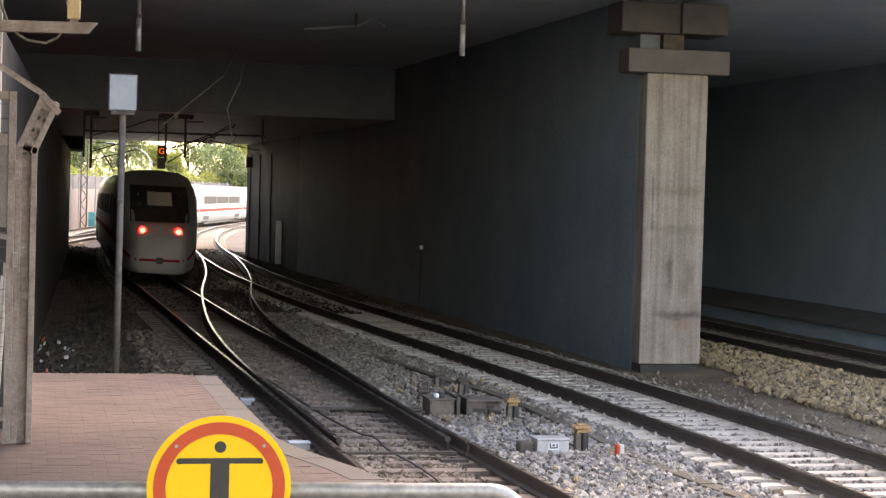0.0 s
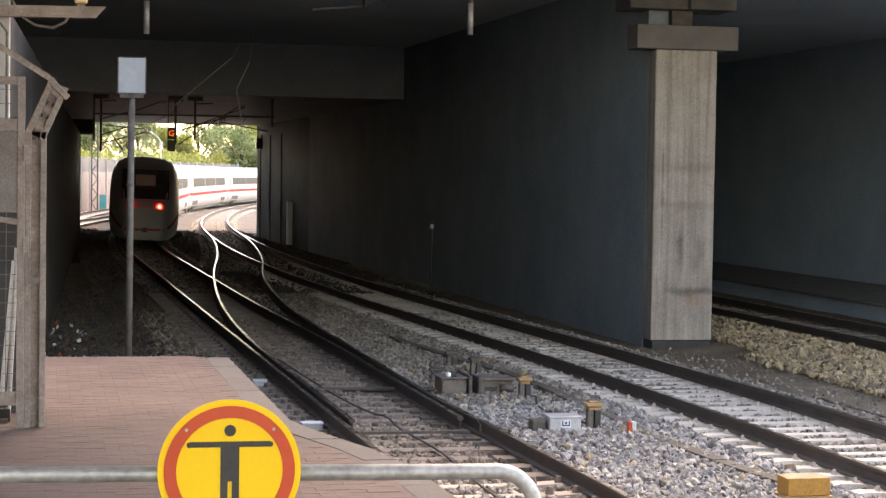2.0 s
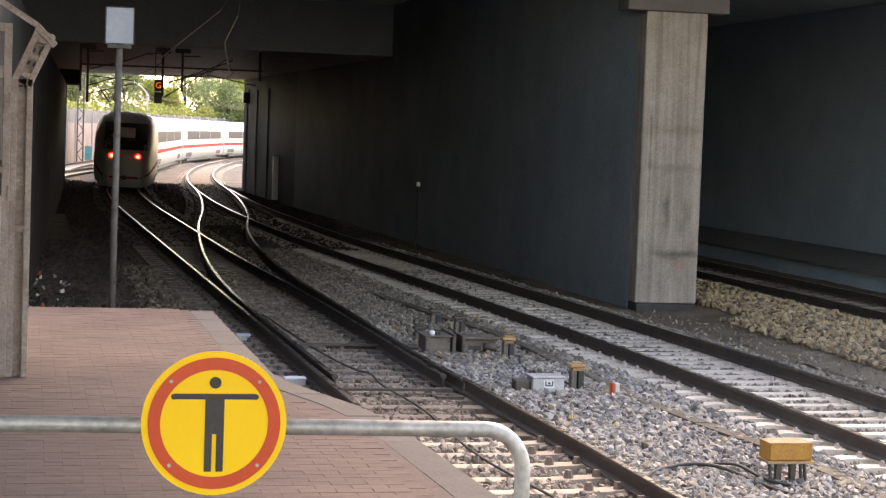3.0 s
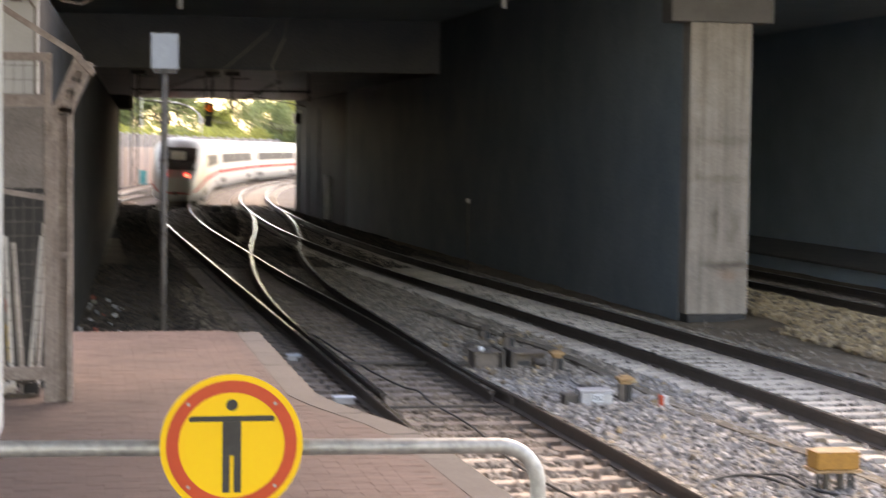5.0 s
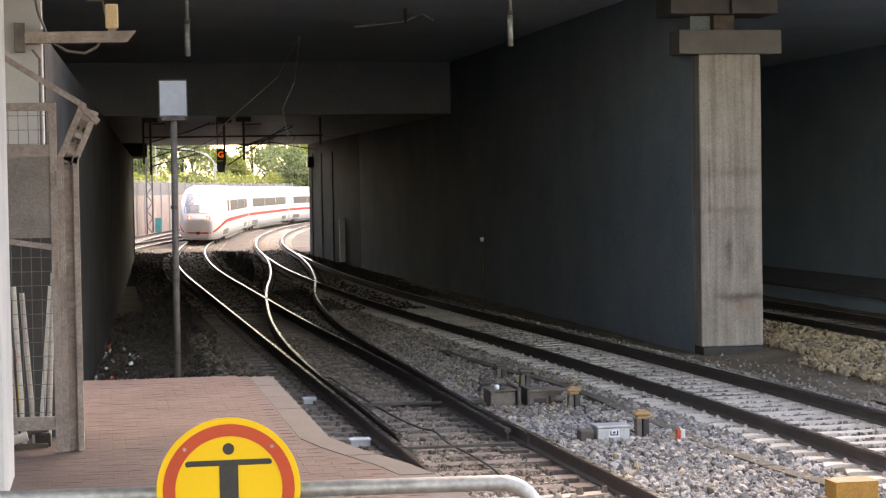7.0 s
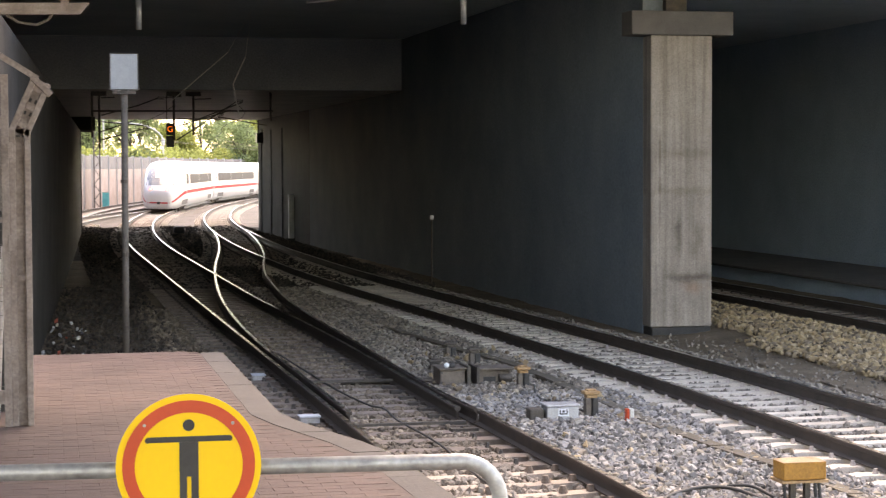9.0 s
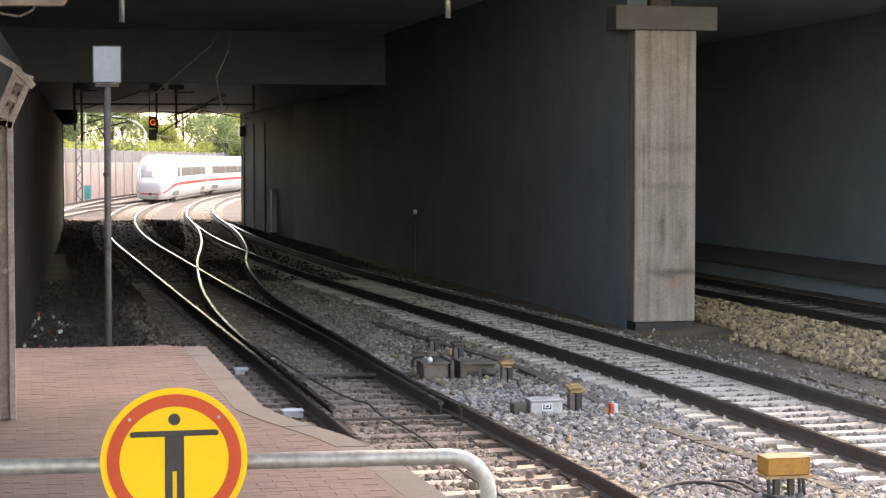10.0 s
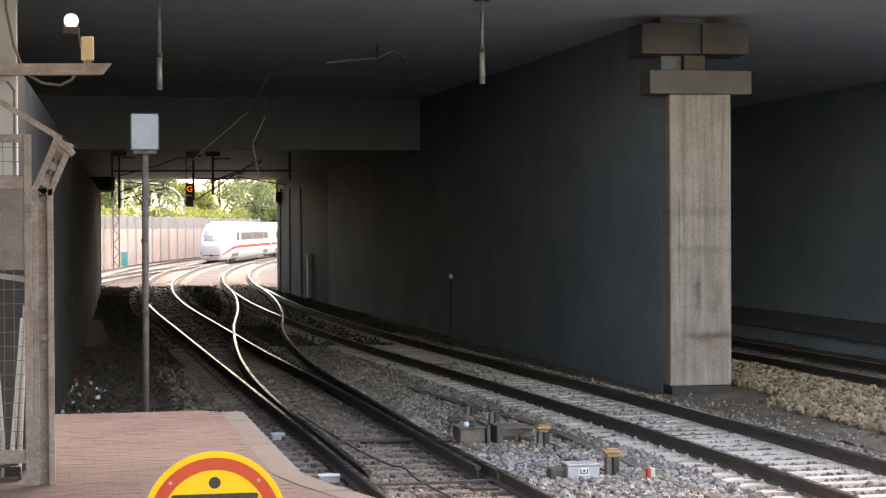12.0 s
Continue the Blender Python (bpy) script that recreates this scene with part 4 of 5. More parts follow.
def yellow_box():
    t = thing("trackside_box", 6.63, 15.3, -0.26, "weathered yellow trackside box on short iron legs", "trackside box")
    case = part("case", cbox(-0.205, -0.13, 0.29, 0.205, 0.13, 0.45, bevel=0.008), M_AMBERBOX, t)
    bm = bmesh.new()
    vs = [bm.verts.new(p) for p in ((-0.212, -0.137, 0.452), (0.212, -0.137, 0.452), (0.212, 0.137, 0.452), (-0.212, 0.137, 0.452), (-0.1, 0, 0.48), (0.1, 0, 0.48))]
    for f in ((0, 1, 5, 4), (1, 2, 5), (2, 3, 4, 5), (3, 0, 4), (3, 2, 1, 0)):
        bm.faces.new([vs[i] for i in f])
    part("roof_lid", bm, M_DUSTLID, case, "dusty brown sloped lid")
    part("tray", cbox(-0.225, -0.14, 0.262, 0.225, 0.14, 0.286), M_ORANGE, t)
    for x in (-0.07, 0.07):
        part("leg", cbox(x - 0.025, -0.03, -0.05, x + 0.025, 0.03, 0.262), M_IRON, t)
    for x in (-0.16, 0.14, 0.18):
        part("conduit", ctube([(x, -0.02, 0.262), (x, -0.05, 0.12), (x + 0.05, -0.16, 0.0), (x + 0.12, -0.3, -0.02)], 0.018, 8), M_CABLE, t)


yellow_box()


def cable(pts, r, label):
    """A loose cable on the stones, smoothed through the points."""
    out = []
    P = [Vector(p) for p in pts]
    for i in range(len(P) - 1):
        p0, p1, p2, p3 = P[max(i - 1, 0)], P[i], P[i + 1], P[min(i + 2, len(P) - 1)]
        for k in range(6):
            u = k / 6
            out.append(0.5 * ((2 * p1) + (p2 - p0) * u + (2 * p0 - 5 * p1 + 4 * p2 - p3) * u * u + (3 * p1 - p0 - 3 * p2 + p3) * u ** 3))
    out.append(P[-1])
    ob = new("cable", finish("cable", ctube(out, r, 6), M_CABLE, True))
    return tagged(ob, label, "cable")


cable([(5.2, 15.2, -0.17), (5.55, 15.7, -0.15), (5.95, 15.9, -0.13), (6.2, 15.75, -0.14), (6.3, 15.2, -0.16), (6.45, 14.7, -0.18), (6.9, 14.2, -0.18), (7.3, 13.9, -0.19)], 0.018, "black cable lying loose on the ballast")
cable([(6.05, 16.0, -0.16), (6.35, 15.8, -0.12), (6.42, 15.2, -0.15), (6.7, 14.9, -0.17), (7.2, 14.6, -0.18)], 0.016, "black cable curling beside the yellow box")
cable([(3.55, 29.0, -0.14), (3.62, 26.5, -0.13), (3.75, 24.2, -0.15), (3.84, 22.2, -0.1), (3.9, 21.4, -0.05), (3.98, 20.9, -0.13), (4.1, 19.2, -0.15), (4.05, 16.5, -0.16), (4.3, 14.0, -0.17), (4.45, 12.0, -0.18)], 0.013, "thin dark cable along the middle of the track")
cable([(6.45, 21.1, -0.15), (6.2, 22.6, -0.15), (6.5, 24.1, -0.15)], 0.014, "dark cable between the cable posts")


def duct():
    t = thing("cable_duct", 0, 0, 0, "brown weathered cable duct with lids between the tracks", "cable duct")
    fx = lambda y: 6.95 - 0.7 * ease((y - 25.5) / 8) + 0.28 * ease((19.5 - y) / 3.5)
    y = 13.4
    while y < 33:
        a, b = fx(y), fx(y + 0.97)
        bm = bmesh.new()
        prism(bm, [(a - 0.085, y), (a + 0.085, y), (b + 0.085, y + 0.985), (b - 0.085, y + 0.985)], -0.3, -0.16 + random.uniform(-0.012, 0.012))
        part("duct_lid", bm, M_DUCT, t)
        y += 1.0


M_DUCT = mat("mossy brown duct", (0.085, 0.07, 0.052), (0.13, 0.108, 0.08), 1.2, 0.9, wear=(0.12, 0.125, 0.04))
duct()


def switch_fittings():
    """Slide chairs under the switch blades, and the stretcher bars."""
    t = thing("switch_fittings", 0, 0, 0, "dark iron slide chairs and stretcher bars of the switch", "railway switch")
    y = 20.3
    while y < 30:
        for o in (-0.68, 0.64):
            x = main_x(y) + o
            part("slide_chair", cbox(x - 0.16, y - 0.07, -0.19, x + 0.16, y + 0.07, -0.15), M_IRON, t)
        y += 0.6
    for y in (20.6, 24.95):
        x = main_x(y)
        part("stretcher_bar", cbox(x - 0.74, y - 0.03, -0.14, x + 0.74, y + 0.03, -0.11), M_IRON, t)


switch_fittings()


def reflector_post():
    t = thing("reflector_post", 9.86, 47.0, -0.25, "thin dark post with a white reflector", "post")
    part("post", ctube([(0, 0, 0), (0, 0, 1.72)], 0.02, 8), M_IRON, t)
    part("reflector", cbox(-0.05, -0.03, 1.72, 0.05, -0.01, 1.83, bevel=0.01), M_PALEBOX, t, "white reflector")


reflector_post()


def niche():
    t = thing("wall_cabinet", 9.92, 76.4, -0.25, "narrow pale cabinet against the dark side wall", "cabinet")
    part("body", cbox(-0.1, -0.15, 0.1, 0.12, 0.15, 1.95, bevel=0.01), M_PALEBOX, t)
    part("base", cbox(-0.19, -0.27, 0.0, 0.2, 0.27, 0.1), M_SOOTSHADEDARK, t)


niche()


# ---- under the bridge: hangers, wires, brackets, signal ----
def hanger(x, y, z):
    t = thing("hanging_tube", x, y, z, "pale steel tube hanging from the bridge underside", "tube", "hanging tubes")
    part("sleeve", ctube([(0, 0, 0), (0, 0, 0.55)], 0.05, 12), M_GALV, t, smooth=True)
    rod = part("rod", ctube([(0, 0, 0.55), (0, 0, CEIL - z + 0.02)], 0.034, 10), M_GALV, t, smooth=True)
    part("flange", cbox(-0.12, -0.12, CEIL - z - 0.03, 0.12, 0.12, CEIL - z - 0.002), M_IRON, rod)
    part("clip", ctube([(0, 0, 0.53), (0, 0, 0.6)], 0.058, 10), M_IRON, t)


hanger(1.43, 30.0, 5.12)
hanger(6.86, 30.0, 5.28)
hanger(7.93, 24.4, 6.11)


M_WIRE = mat("bright wire", (0.6, 0.6, 0.58), (0.75, 0.75, 0.73), 6, 0.5, bump=0)


def bracket_arm(x, y, z):
    t = thing("insulator_arm", x, y, z, "dark arm with an insulator under the bridge", "bracket")
    part("arm", ctube([(0, 0, 0), (-1.1, 0, -0.12)], 0.025, 8), M_GALV, t)
    part("stay", ctube([(0, 0, 0), (0.35, 0, 0.16), (0.6, 0, 0.02)], 0.02, 8), M_GALV, t)
    part("hanger", ctube([(0, 0, -0.05), (0, 0, CEIL - z + 0.01)], 0.03, 8), M_IRON, t)


bracket_arm(6.4, 38.0, 6.45)
for a, b, r in (((2.85, 45, 4.45), (4.32, 45, 5.72), 0.014), ((4.74, 45, 5.6), (4.43, 45, 4.93), 0.016), ((4.43, 45, 4.93), (4.57, 45, 4.17), 0.016), ((4.32, 45, 5.72), (4.9, 45, 6.75), 0.005), ((4.74, 45, 5.6), (4.9, 45, 6.75), 0.005)):
    w = new("hanging_wire", finish("hanging_wire", ctube([a, b], r, 6), M_WIRE))
    tagged(w, "thin pale wire hanging slack from the bridge", "wire", "hanging wires")


def cantilevers():
    t = thing("catenary_support", 0, 55.6, 0, "dark overhead line support with drop tubes and insulators", "catenary support")
    top = LOW + 0.01
    part("cross_tube", ctube([(1.2, 0, 4.58), (6.7, 0, 4.6)], 0.028, 8), M_IRON, t)
    for x, z in ((1.23, 3.78), (1.44, 3.45), (3.67, 3.7), (4.26, 3.86), (6.62, 4.3)):
        part("drop_tube", ctube([(x, 0, z), (x, 0, top)], 0.036, 8), M_IRON, t)
    for x in (1.44, 3.67, 4.26):
        part("head_plate", cbox(x - 0.22, -0.15, top - 0.14, x + 0.22, 0.15, top - 0.012), M_IRON, t)
    stays = [((3.75, 3.7), (5.6, 4.9)), ((3.7, 4.1), (5.4, 4.62)), ((4.3, 4.3), (5.75, 4.86)), ((1.5, 4.45), (2.6, 4.75)), ((2.6, 4.75), (3.2, 4.98)), ((1.45, 3.95), (2.5, 4.3)), ((1.45, 3.7), (2.75, 4.05)),
             ((1.6, 4.25), (2.75, 4.15)), ((3.75, 4.35), (4.9, 4.35)), ((5.0, 4.42), (6.5, 4.15)), ((4.3, 4.95), (4.8, 4.97)), ((1.5, 4.98), (1.9, 5.0)), ((3.4, 5.0), (3.9, 5.03))]
    for (xa, za), (xb, zb) in stays:
        part("stay", ctube([(xa, 0.04, za), (xb, 0.04, zb)], 0.019, 6), M_IRON, t)
    for x, z in ((2.5, 4.3), (2.75, 4.05), (2.75, 4.15), (5.0, 4.5), (5.6, 4.9), (4.9, 4.35), (3.2, 4.98)):
        bm = bmesh.new()
        for k in range(4):
            tube(bm, [(x + k * 0.05, 0.04, z), (x + k * 0.05 + 0.02, 0.04, z)], 0.05, 8)
        part("insulator", bm, M_IRON, t)


cantilevers()


def overhead_wire(fx, z, y0, y1):
    pts = [(fx(y0 + (y1 - y0) * i / 30) + 0.2 * math.sin(i * 1.1), y0 + (y1 - y0) * i / 30, z) for i in range(31)]
    ob = new("overhead_wire", finish("overhead_wire", ctube(pts, 0.012, 5), M_IRON))
    tagged(ob, "thin overhead contact wire above a track", "wire", "overhead wires")


overhead_wire(main_x, 4.72, 55.6, 260)
overhead_wire(branch_x, 4.74, 55.6, 240)
overhead_wire(left_x, 5.3, 92, 260)


def digit_signal():
    t = thing("speed_signal", 3.6, 56.4, 3.5, "black hanging signal showing an amber letter G", "signal")
    part("upper_box", cbox(-0.115, -0.06, 0.37, 0.115, 0.08, 0.72, bevel=0.01), M_BLACK, t)
    part("lower_box", cbox(-0.115, -0.06, 0.0, 0.115, 0.08, 0.345, bevel=0.01), M_BLACK, t)
    part("visor", cbox(-0.12, -0.12, 0.722, 0.12, 0.08, 0.735), M_BLACK, t)
    for x in (-0.1, 0.1):
        part("hanger", cbox(x - 0.014, -0.01, 0.73, x + 0.014, 0.02, LOW - 3.49), M_IRON, t)
    fc = bpy.data.curves.new("digit", "FONT")
    fc.body, fc.size, fc.align_x, fc.align_y, fc.extrude = "G", 0.26, "CENTER", "CENTER", 0.002
    fc.materials.append(M_DIGIT)
    d = new("digit", fc)
    d.parent = t
    d.matrix_basis = pose(0, -0.064, 0.545, 90, 0, 0)
    tagged(d, "glowing amber letter G")


digit_signal()


def corner_box():
    t = thing("wall_cabinet", 9.78, 86.4, 4.02, "dark equipment box on the wall by the opening", "equipment box")
    part("case", cbox(-0.2, -0.3, 0, 0.24, 0.3, 0.5, bevel=0.02), M_BLACK, t)
    part("insulator", cbox(0.0, -0.2, 0.52, 0.22, -0.05, 0.66, bevel=0.02), M_CONC, t, "pale insulator")
    part("arm", ctube([(-0.1, 0, 0.5), (-0.12, 0, 1.1)], 0.03, 8), M_IRON, t)


corner_box()


def lamp_bracket():
    t = thing("wall_lamp", -0.6, 15.84, 4.22, "grey lamp bracket with a small amber lamp and a white globe", "lamp")
    part("wall_plate", cbox(-0.09, -0.02, -0.12, 0.0, 0.05, 0.13, bevel=0.006), M_POST, t)
    bm = bmesh.new()
    pr = [(0.0, -0.05), (0.86, -0.035), (0.94, 0.06), (0.0, 0.045)]
    a = [bm.verts.new((x, -0.06, z)) for x, z in pr]
    b = [bm.verts.new((x, 0.06, z)) for x, z in pr]
    bm.faces.new(a)
    bm.faces.new(b[::-1])
    for i in range(4):
        bm.faces.new((a[i], b[i], b[(i + 1) % 4], a[(i + 1) % 4]))
    part("arm", bm, M_CAGE, t)
    part("amber_lamp", cbox(0.68, -0.05, 0.08, 0.79, 0.05, 0.29, bevel=0.015), M_LAMPBOX, t, "pale amber lamp body")
    part("lamp_base", cbox(0.7, -0.04, 0.05, 0.77, 0.04, 0.08), M_CAGE, t)
    part("hook", ctube([(0.68, 0, 0.2), (0.66, 0, 0.32), (0.52, 0, 0.33)], 0.01, 6), M_POST, t)
    part("socket", cbox(0.53, -0.05, 0.31, 0.67, 0.05, 0.37, bevel=0.01), M_IRON, t)
    bm = bmesh.new()
    bmesh.ops.create_uvsphere(bm, u_segments=20, v_segments=12, radius=0.062, matrix=Matrix.Translation((0.6, 0, 0.425)))
    part("globe", bm, M_LAMP, t, "white glowing globe", smooth=True)
    for pts in ([(0.04, -0.03, 0.9), (0.06, -0.05, 0.5), (0.12, -0.06, 0.2), (0.18, -0.03, 0.05)], [(0.25, 0, -0.05), (0.35, 0, -0.11), (0.5, 0, -0.13), (0.6, 0, -0.08), (0.64, 0, -0.02)], [(0.06, -0.03, -0.1), (0.12, -0.03, -0.18), (0.12, -0.03, -1.2)]):
        part("lamp_cable", ctube(pts, 0.012, 6), M_POST, t)


M_LAMPBOX = mat("amber lamp plastic", (0.6, 0.45, 0.25), (0.7, 0.54, 0.32), 6, 0.5)
lamp_bracket()


M_POLE = mat("pale weathered pole", (0.34, 0.3, 0.27), (0.48, 0.44, 0.4), 5, 0.7)


def pole(x0, x1, z1, material, label):
    t = thing("pole", x0, 14.05, PZ + 0.02, label, "pole", "poles kept in the cage")
    part("shaft", ctube([(0, 0, 0), (x1 - x0, 0.08, z1)], 0.02, 8), material, t)
    return t


for x0, x1, z1, m, l in ((-0.66, -0.72, 1.25, M_POLE, "long pale pole leaning in the cage"), (-0.6, -0.66, 1.2, M_CONC, "long white pole with red and yellow bands"), (-0.52, -0.6, 1.15, M_POLE, "long grey pole leaning in the cage"),
                         (-0.48, -0.38, 1.2, M_CONC, "long pale pole leaning in the cage"), (-0.42, -0.36, 1.3, M_POLE, "long grey pole leaning in the cage")):
    t = pole(x0, x1, z1, m, l)
    if "bands" in l:
        part("red_band", ctube([(-0.032, 0.043, 0.62), (-0.037, 0.05, 0.72)], 0.021, 8), M_RED, t, "red band")
        part("yellow_band", ctube([(-0.013, 0.017, 0.24), (-0.028, 0.036, 0.52)], 0.02, 8), M_YELLOW, t, "yellow band")


def cage_clutter():
    t = thing("scrap_pile", -0.62, 13.95, PZ, "small heap of dark scrap and a pale cup under the cage", "scrap")
    part("plank", cbox(-0.25, -0.02, 0.0, 0.2, 0.05, 0.03), M_IRON, t)
    part("rod", ctube([(-0.25, 0.0, 0.06), (0.2, 0.05, 0.13)], 0.015, 6), M_IRON, t)
    part("cup", ctube([(-0.06, -0.04, 0.07), (0.05, -0.04, 0.1)], 0.035, 10), M_CONC, t, "pale paper cup")
    part("block", cbox(0.1, 0.05, 0.0, 0.22, 0.2, 0.1, bevel=0.01), M_PLINTH, t)


cage_clutter()


# ---- outside the underpass ----
def noise_barrier():
    t = thing("noise_barrier", 0, 0, 0, "timber and grey panelled noise barrier with pale posts", "noise barrier")
    y = 92.0
    fx = lambda v: main_x(v) - 7.2
    while y < 235:
        a, b = (fx(y), y), (fx(y + 4.2), y + 4.2)
        d = (Vector(b) - Vector(a)).normalized()
        n = Vector((d.y, -d.x)) * 0.06
        for z0, z1, m, nm in ((-0.4, 2.75, M_WOOD, "panel"), (2.754, 3.8, M_BARGREY, "upper_panel")):
            bm = bmesh.new()
            prism(bm, [(a[0] - n.x, a[1] - n.y), (a[0] + n.x, a[1] + n.y), (b[0] + n.x, b[1] + n.y), (b[0] - n.x, b[1] - n.y)], z0, z1)
            part(nm, bm, m, t)
        part("post", cbox(a[0] - 0.13, a[1] - 0.13, -0.4, a[0] + 0.13, a[1] + 0.13, 3.9), M_CONC, t)
        y += 4.2


noise_barrier()


def lattice_mast(x, y, h):
    t = thing("lattice_mast", x, y, -0.4, "grey lattice mast of the overhead line", "mast")
    for dx in (-0.22, 0.22):
        for dy in (-0.15, 0.15):
            part("leg", cbox(dx - 0.045, dy - 0.045, 0, dx + 0.045, dy + 0.045, h), M_POST, t)
    k = 0
    z = 0.2
    while z < h - 0.6:
        s = 1 if k % 2 else -1
        part("lacing", ctube([(-0.22 * s, -0.15, z), (0.22 * s, -0.15, z + 0.6)], 0.03, 5), M_POST, t)
        z += 0.6
        k += 1
    part("arm", ctube([(0, 0, h - 2.2), (2.6, 0, h - 2.4)], 0.04, 6), M_POST, t)
    part("stay", ctube([(0, 0, h - 1.0), (2.4, 0, h - 2.2)], 0.03, 6), M_POST, t)


lattice_mast(3.4, 140, 9.0)
lattice_mast(24.0, 205, 9.0)


def street_lamp(x, y):
    t = thing("street_lamp", x, y, -0.4, "white curved street lamp beyond the barrier", "lamp")
    pts = [(0, 0, 0), (0, 0, 6.0)] + [(-4.2 * (1 - math.cos(a)) * 0.95, 0, 6.0 + 1.9 * math.sin(a)) for a in [i * math.pi / 20 for i in range(1, 11)]]
    part("pole", ctube(pts, 0.095, 8, 0.055), M_CONC, t, smooth=True)
    part("head", cbox(-4.9, -0.15, 7.8, -3.9, 0.15, 7.98, bevel=0.05), M_CONC, t)
    part("joint", ctube([(0, 0, 5.6), (0, 0, 6.3)], 0.17, 8), M_CONC, t)


street_lamp(11.4, 190)


def thin_pole(x, y, h):
    t = thing("mast", x, y, -0.4, "slim pale mast among the trees", "mast", "slim masts")
    part("pole", ctube([(0, 0, 0), (0, 0, h)], 0.1, 8, 0.06), M_CONC, t)
    part("cap", ctube([(0, 0, h), (0, 0, h + 0.2)], 0.09, 8), M_POST, t)


thin_pole(5.6, 200, 11)
thin_pole(31.0, 240, 14)


def leaf_cloud(rng, centres, n, size):
    """Many small bent leaf clumps scattered over the given balls."""
    verts, faces = [], []
    for _ in range(n):
        cx, cy, cz, r = centres[rng.randrange(len(centres))]
        d = Vector((rng.gauss(0, 1), rng.gauss(0, 1), rng.gauss(0, 1))).normalized() * r * rng.uniform(0.55, 1.05)
        p = Vector((cx, cy, cz)) + d
        a = Vector((rng.gauss(0, 1), rng.gauss(0, 1), rng.gauss(0, 1))).normalized()
        b = a.orthogonal().normalized()
        s = size * rng.uniform(0.6, 1.5)
        i = len(verts)
        verts += [p - a * s, p + b * s * 0.55, p + a * s, p - b * s * 0.55 + a.cross(b) * s * 0.3]
        faces += [(i, i + 1, i + 2), (i, i + 2, i + 3)]
    return verts, faces


def tree(x, y, h, spread, material, label, seed):
    rng = random.Random(seed)
    t = thing("tree", x, y, -0.5, label, "tree", "trees behind the railway")
    bm = bmesh.new()
    top = h * 0.75
    tube(bm, [(0, 0, 0), (0.1, 0, top * 0.4), (0.0, 0.1, top)], 0.28, 8, 0.07)
    centres = []
    for k in range(11):
        a = k * 2.4 + rng.uniform(-0.4, 0.4)
        z = h * rng.uniform(0.28, 0.92)
        r = spread * rng.uniform(0.35, 0.95) * (1.15 - z / h * 0.6)
        e = (r * math.cos(a), r * math.sin(a), z + h * 0.06)
        tube(bm, [(0, 0, z * 0.62), (e[0] * 0.5, e[1] * 0.5, z * 0.86), e], 0.1, 6, 0.03)
        centres.append((*e, spread * rng.uniform(0.28, 0.5)))
    part("trunk", bm, M_BARK, t)
    v, f = leaf_cloud(rng, centres, 6000, 0.18)
    me = bpy.data.meshes.new("crown")
    me.from_pydata(v, [], f)
    me.materials.append(material)
    c = new("crown", me)
    c.parent = t


for k, (x, y, h, s, m) in enumerate(((-2, 205, 11, 3.6, M_LEAF), (4, 216, 12, 4.0, M_LEAF), (9.5, 224, 12, 4.2, M_LEAF), (14.5, 214, 8.0, 3.0, M_LEAFY), (19, 236, 13, 4.4, M_LEAF), (25, 246, 15, 5.0, M_LEAFY),
                                    (31, 252, 15, 5.0, M_LEAFY), (23, 222, 8.5, 3.6, M_LEAF), (29, 262, 10, 4.5, M_LEAF), (37, 258, 13, 5.0, M_LEAFY), (1, 240, 14, 5, M_LEAFY), (12, 252, 14, 5, M_LEAF), (44, 270, 14, 5, M_LEAF))):
    tree(x, y, h, s, m, "broad leafy green tree behind the railway" if m == M_LEAF else "tall yellow-green tree behind the railway", 40 + k)


def hedge():
    rng = random.Random(9)
    centres = []
    for i in range(46):
        y = 188 + i * 1.15
        centres.append((main_x(y) - 9.4 + rng.uniform(-0.8, 0.8), y, 3.7 + rng.uniform(-0.5, 0.7), rng.uniform(0.8, 1.3)))
    for i in range(40):
        y = 150 + i * 1.3
        centres.append((main_x(y) - 11.5 + rng.uniform(-1, 1), y, 2.4 + rng.uniform(-0.6, 1.6), rng.uniform(0.8, 1.4)))
    v, f = leaf_cloud(rng, centres, 16000, 0.16)
    me = bpy.data.meshes.new("hedge")
    me.from_pydata(v, [], f)
    me.materials.append(M_LEAFY)
    tagged(new("hedge", me), "yellow-green shrubs growing over the barrier", "hedge", kind="stuff")


hedge()


def dome():
    t = thing("ground_signal", 5.75, 84.2, -0.27, "low dark rounded ground signal beside the track", "signal")
    bm = bmesh.new()
    box(bm, -0.27, -0.2, 0.08, 0.27, 0.2, 0.44, bevel=0.14)
    part("head", bm, M_BLACK, t, smooth=True)
    part("base", cbox(-0.25, -0.15, -0.02, 0.25, 0.15, 0.12), M_IRON, t)


dome()


def teal_box():
    t = thing("cable_cabinet", 4.0, 139, -0.3, "turquoise painted cabinet before the noise barrier", "cabinet")
    part("case", cbox(-0.25, -0.2, 0, 0.25, 0.2, 1.3, bevel=0.02), M_TEAL, t)
    part("top", cbox(-0.28, -0.23, 1.302, 0.28, 0.23, 1.36), M_CONC, t)


teal_box()


# ---- paving, kerb and loose stones ----
platform_ob = bpy.data.objects["platform"]
bm = bmesh.new()
ks = [6 + 0.25 * i for i in range(51)]
prism(bm, [(-5.9, -5.9), (2.09, -5.9)] + [(edge_x(v) - 0.19, v) for v in ks] + [(1.485, 18.66), (-0.2, 18.95), (-5.9, 18.95)], PZ - 0.049, PZ - 0.003)
bedding = new("bedding", finish("bedding", bm, M_JOINT))
bedding.parent = platform_ob


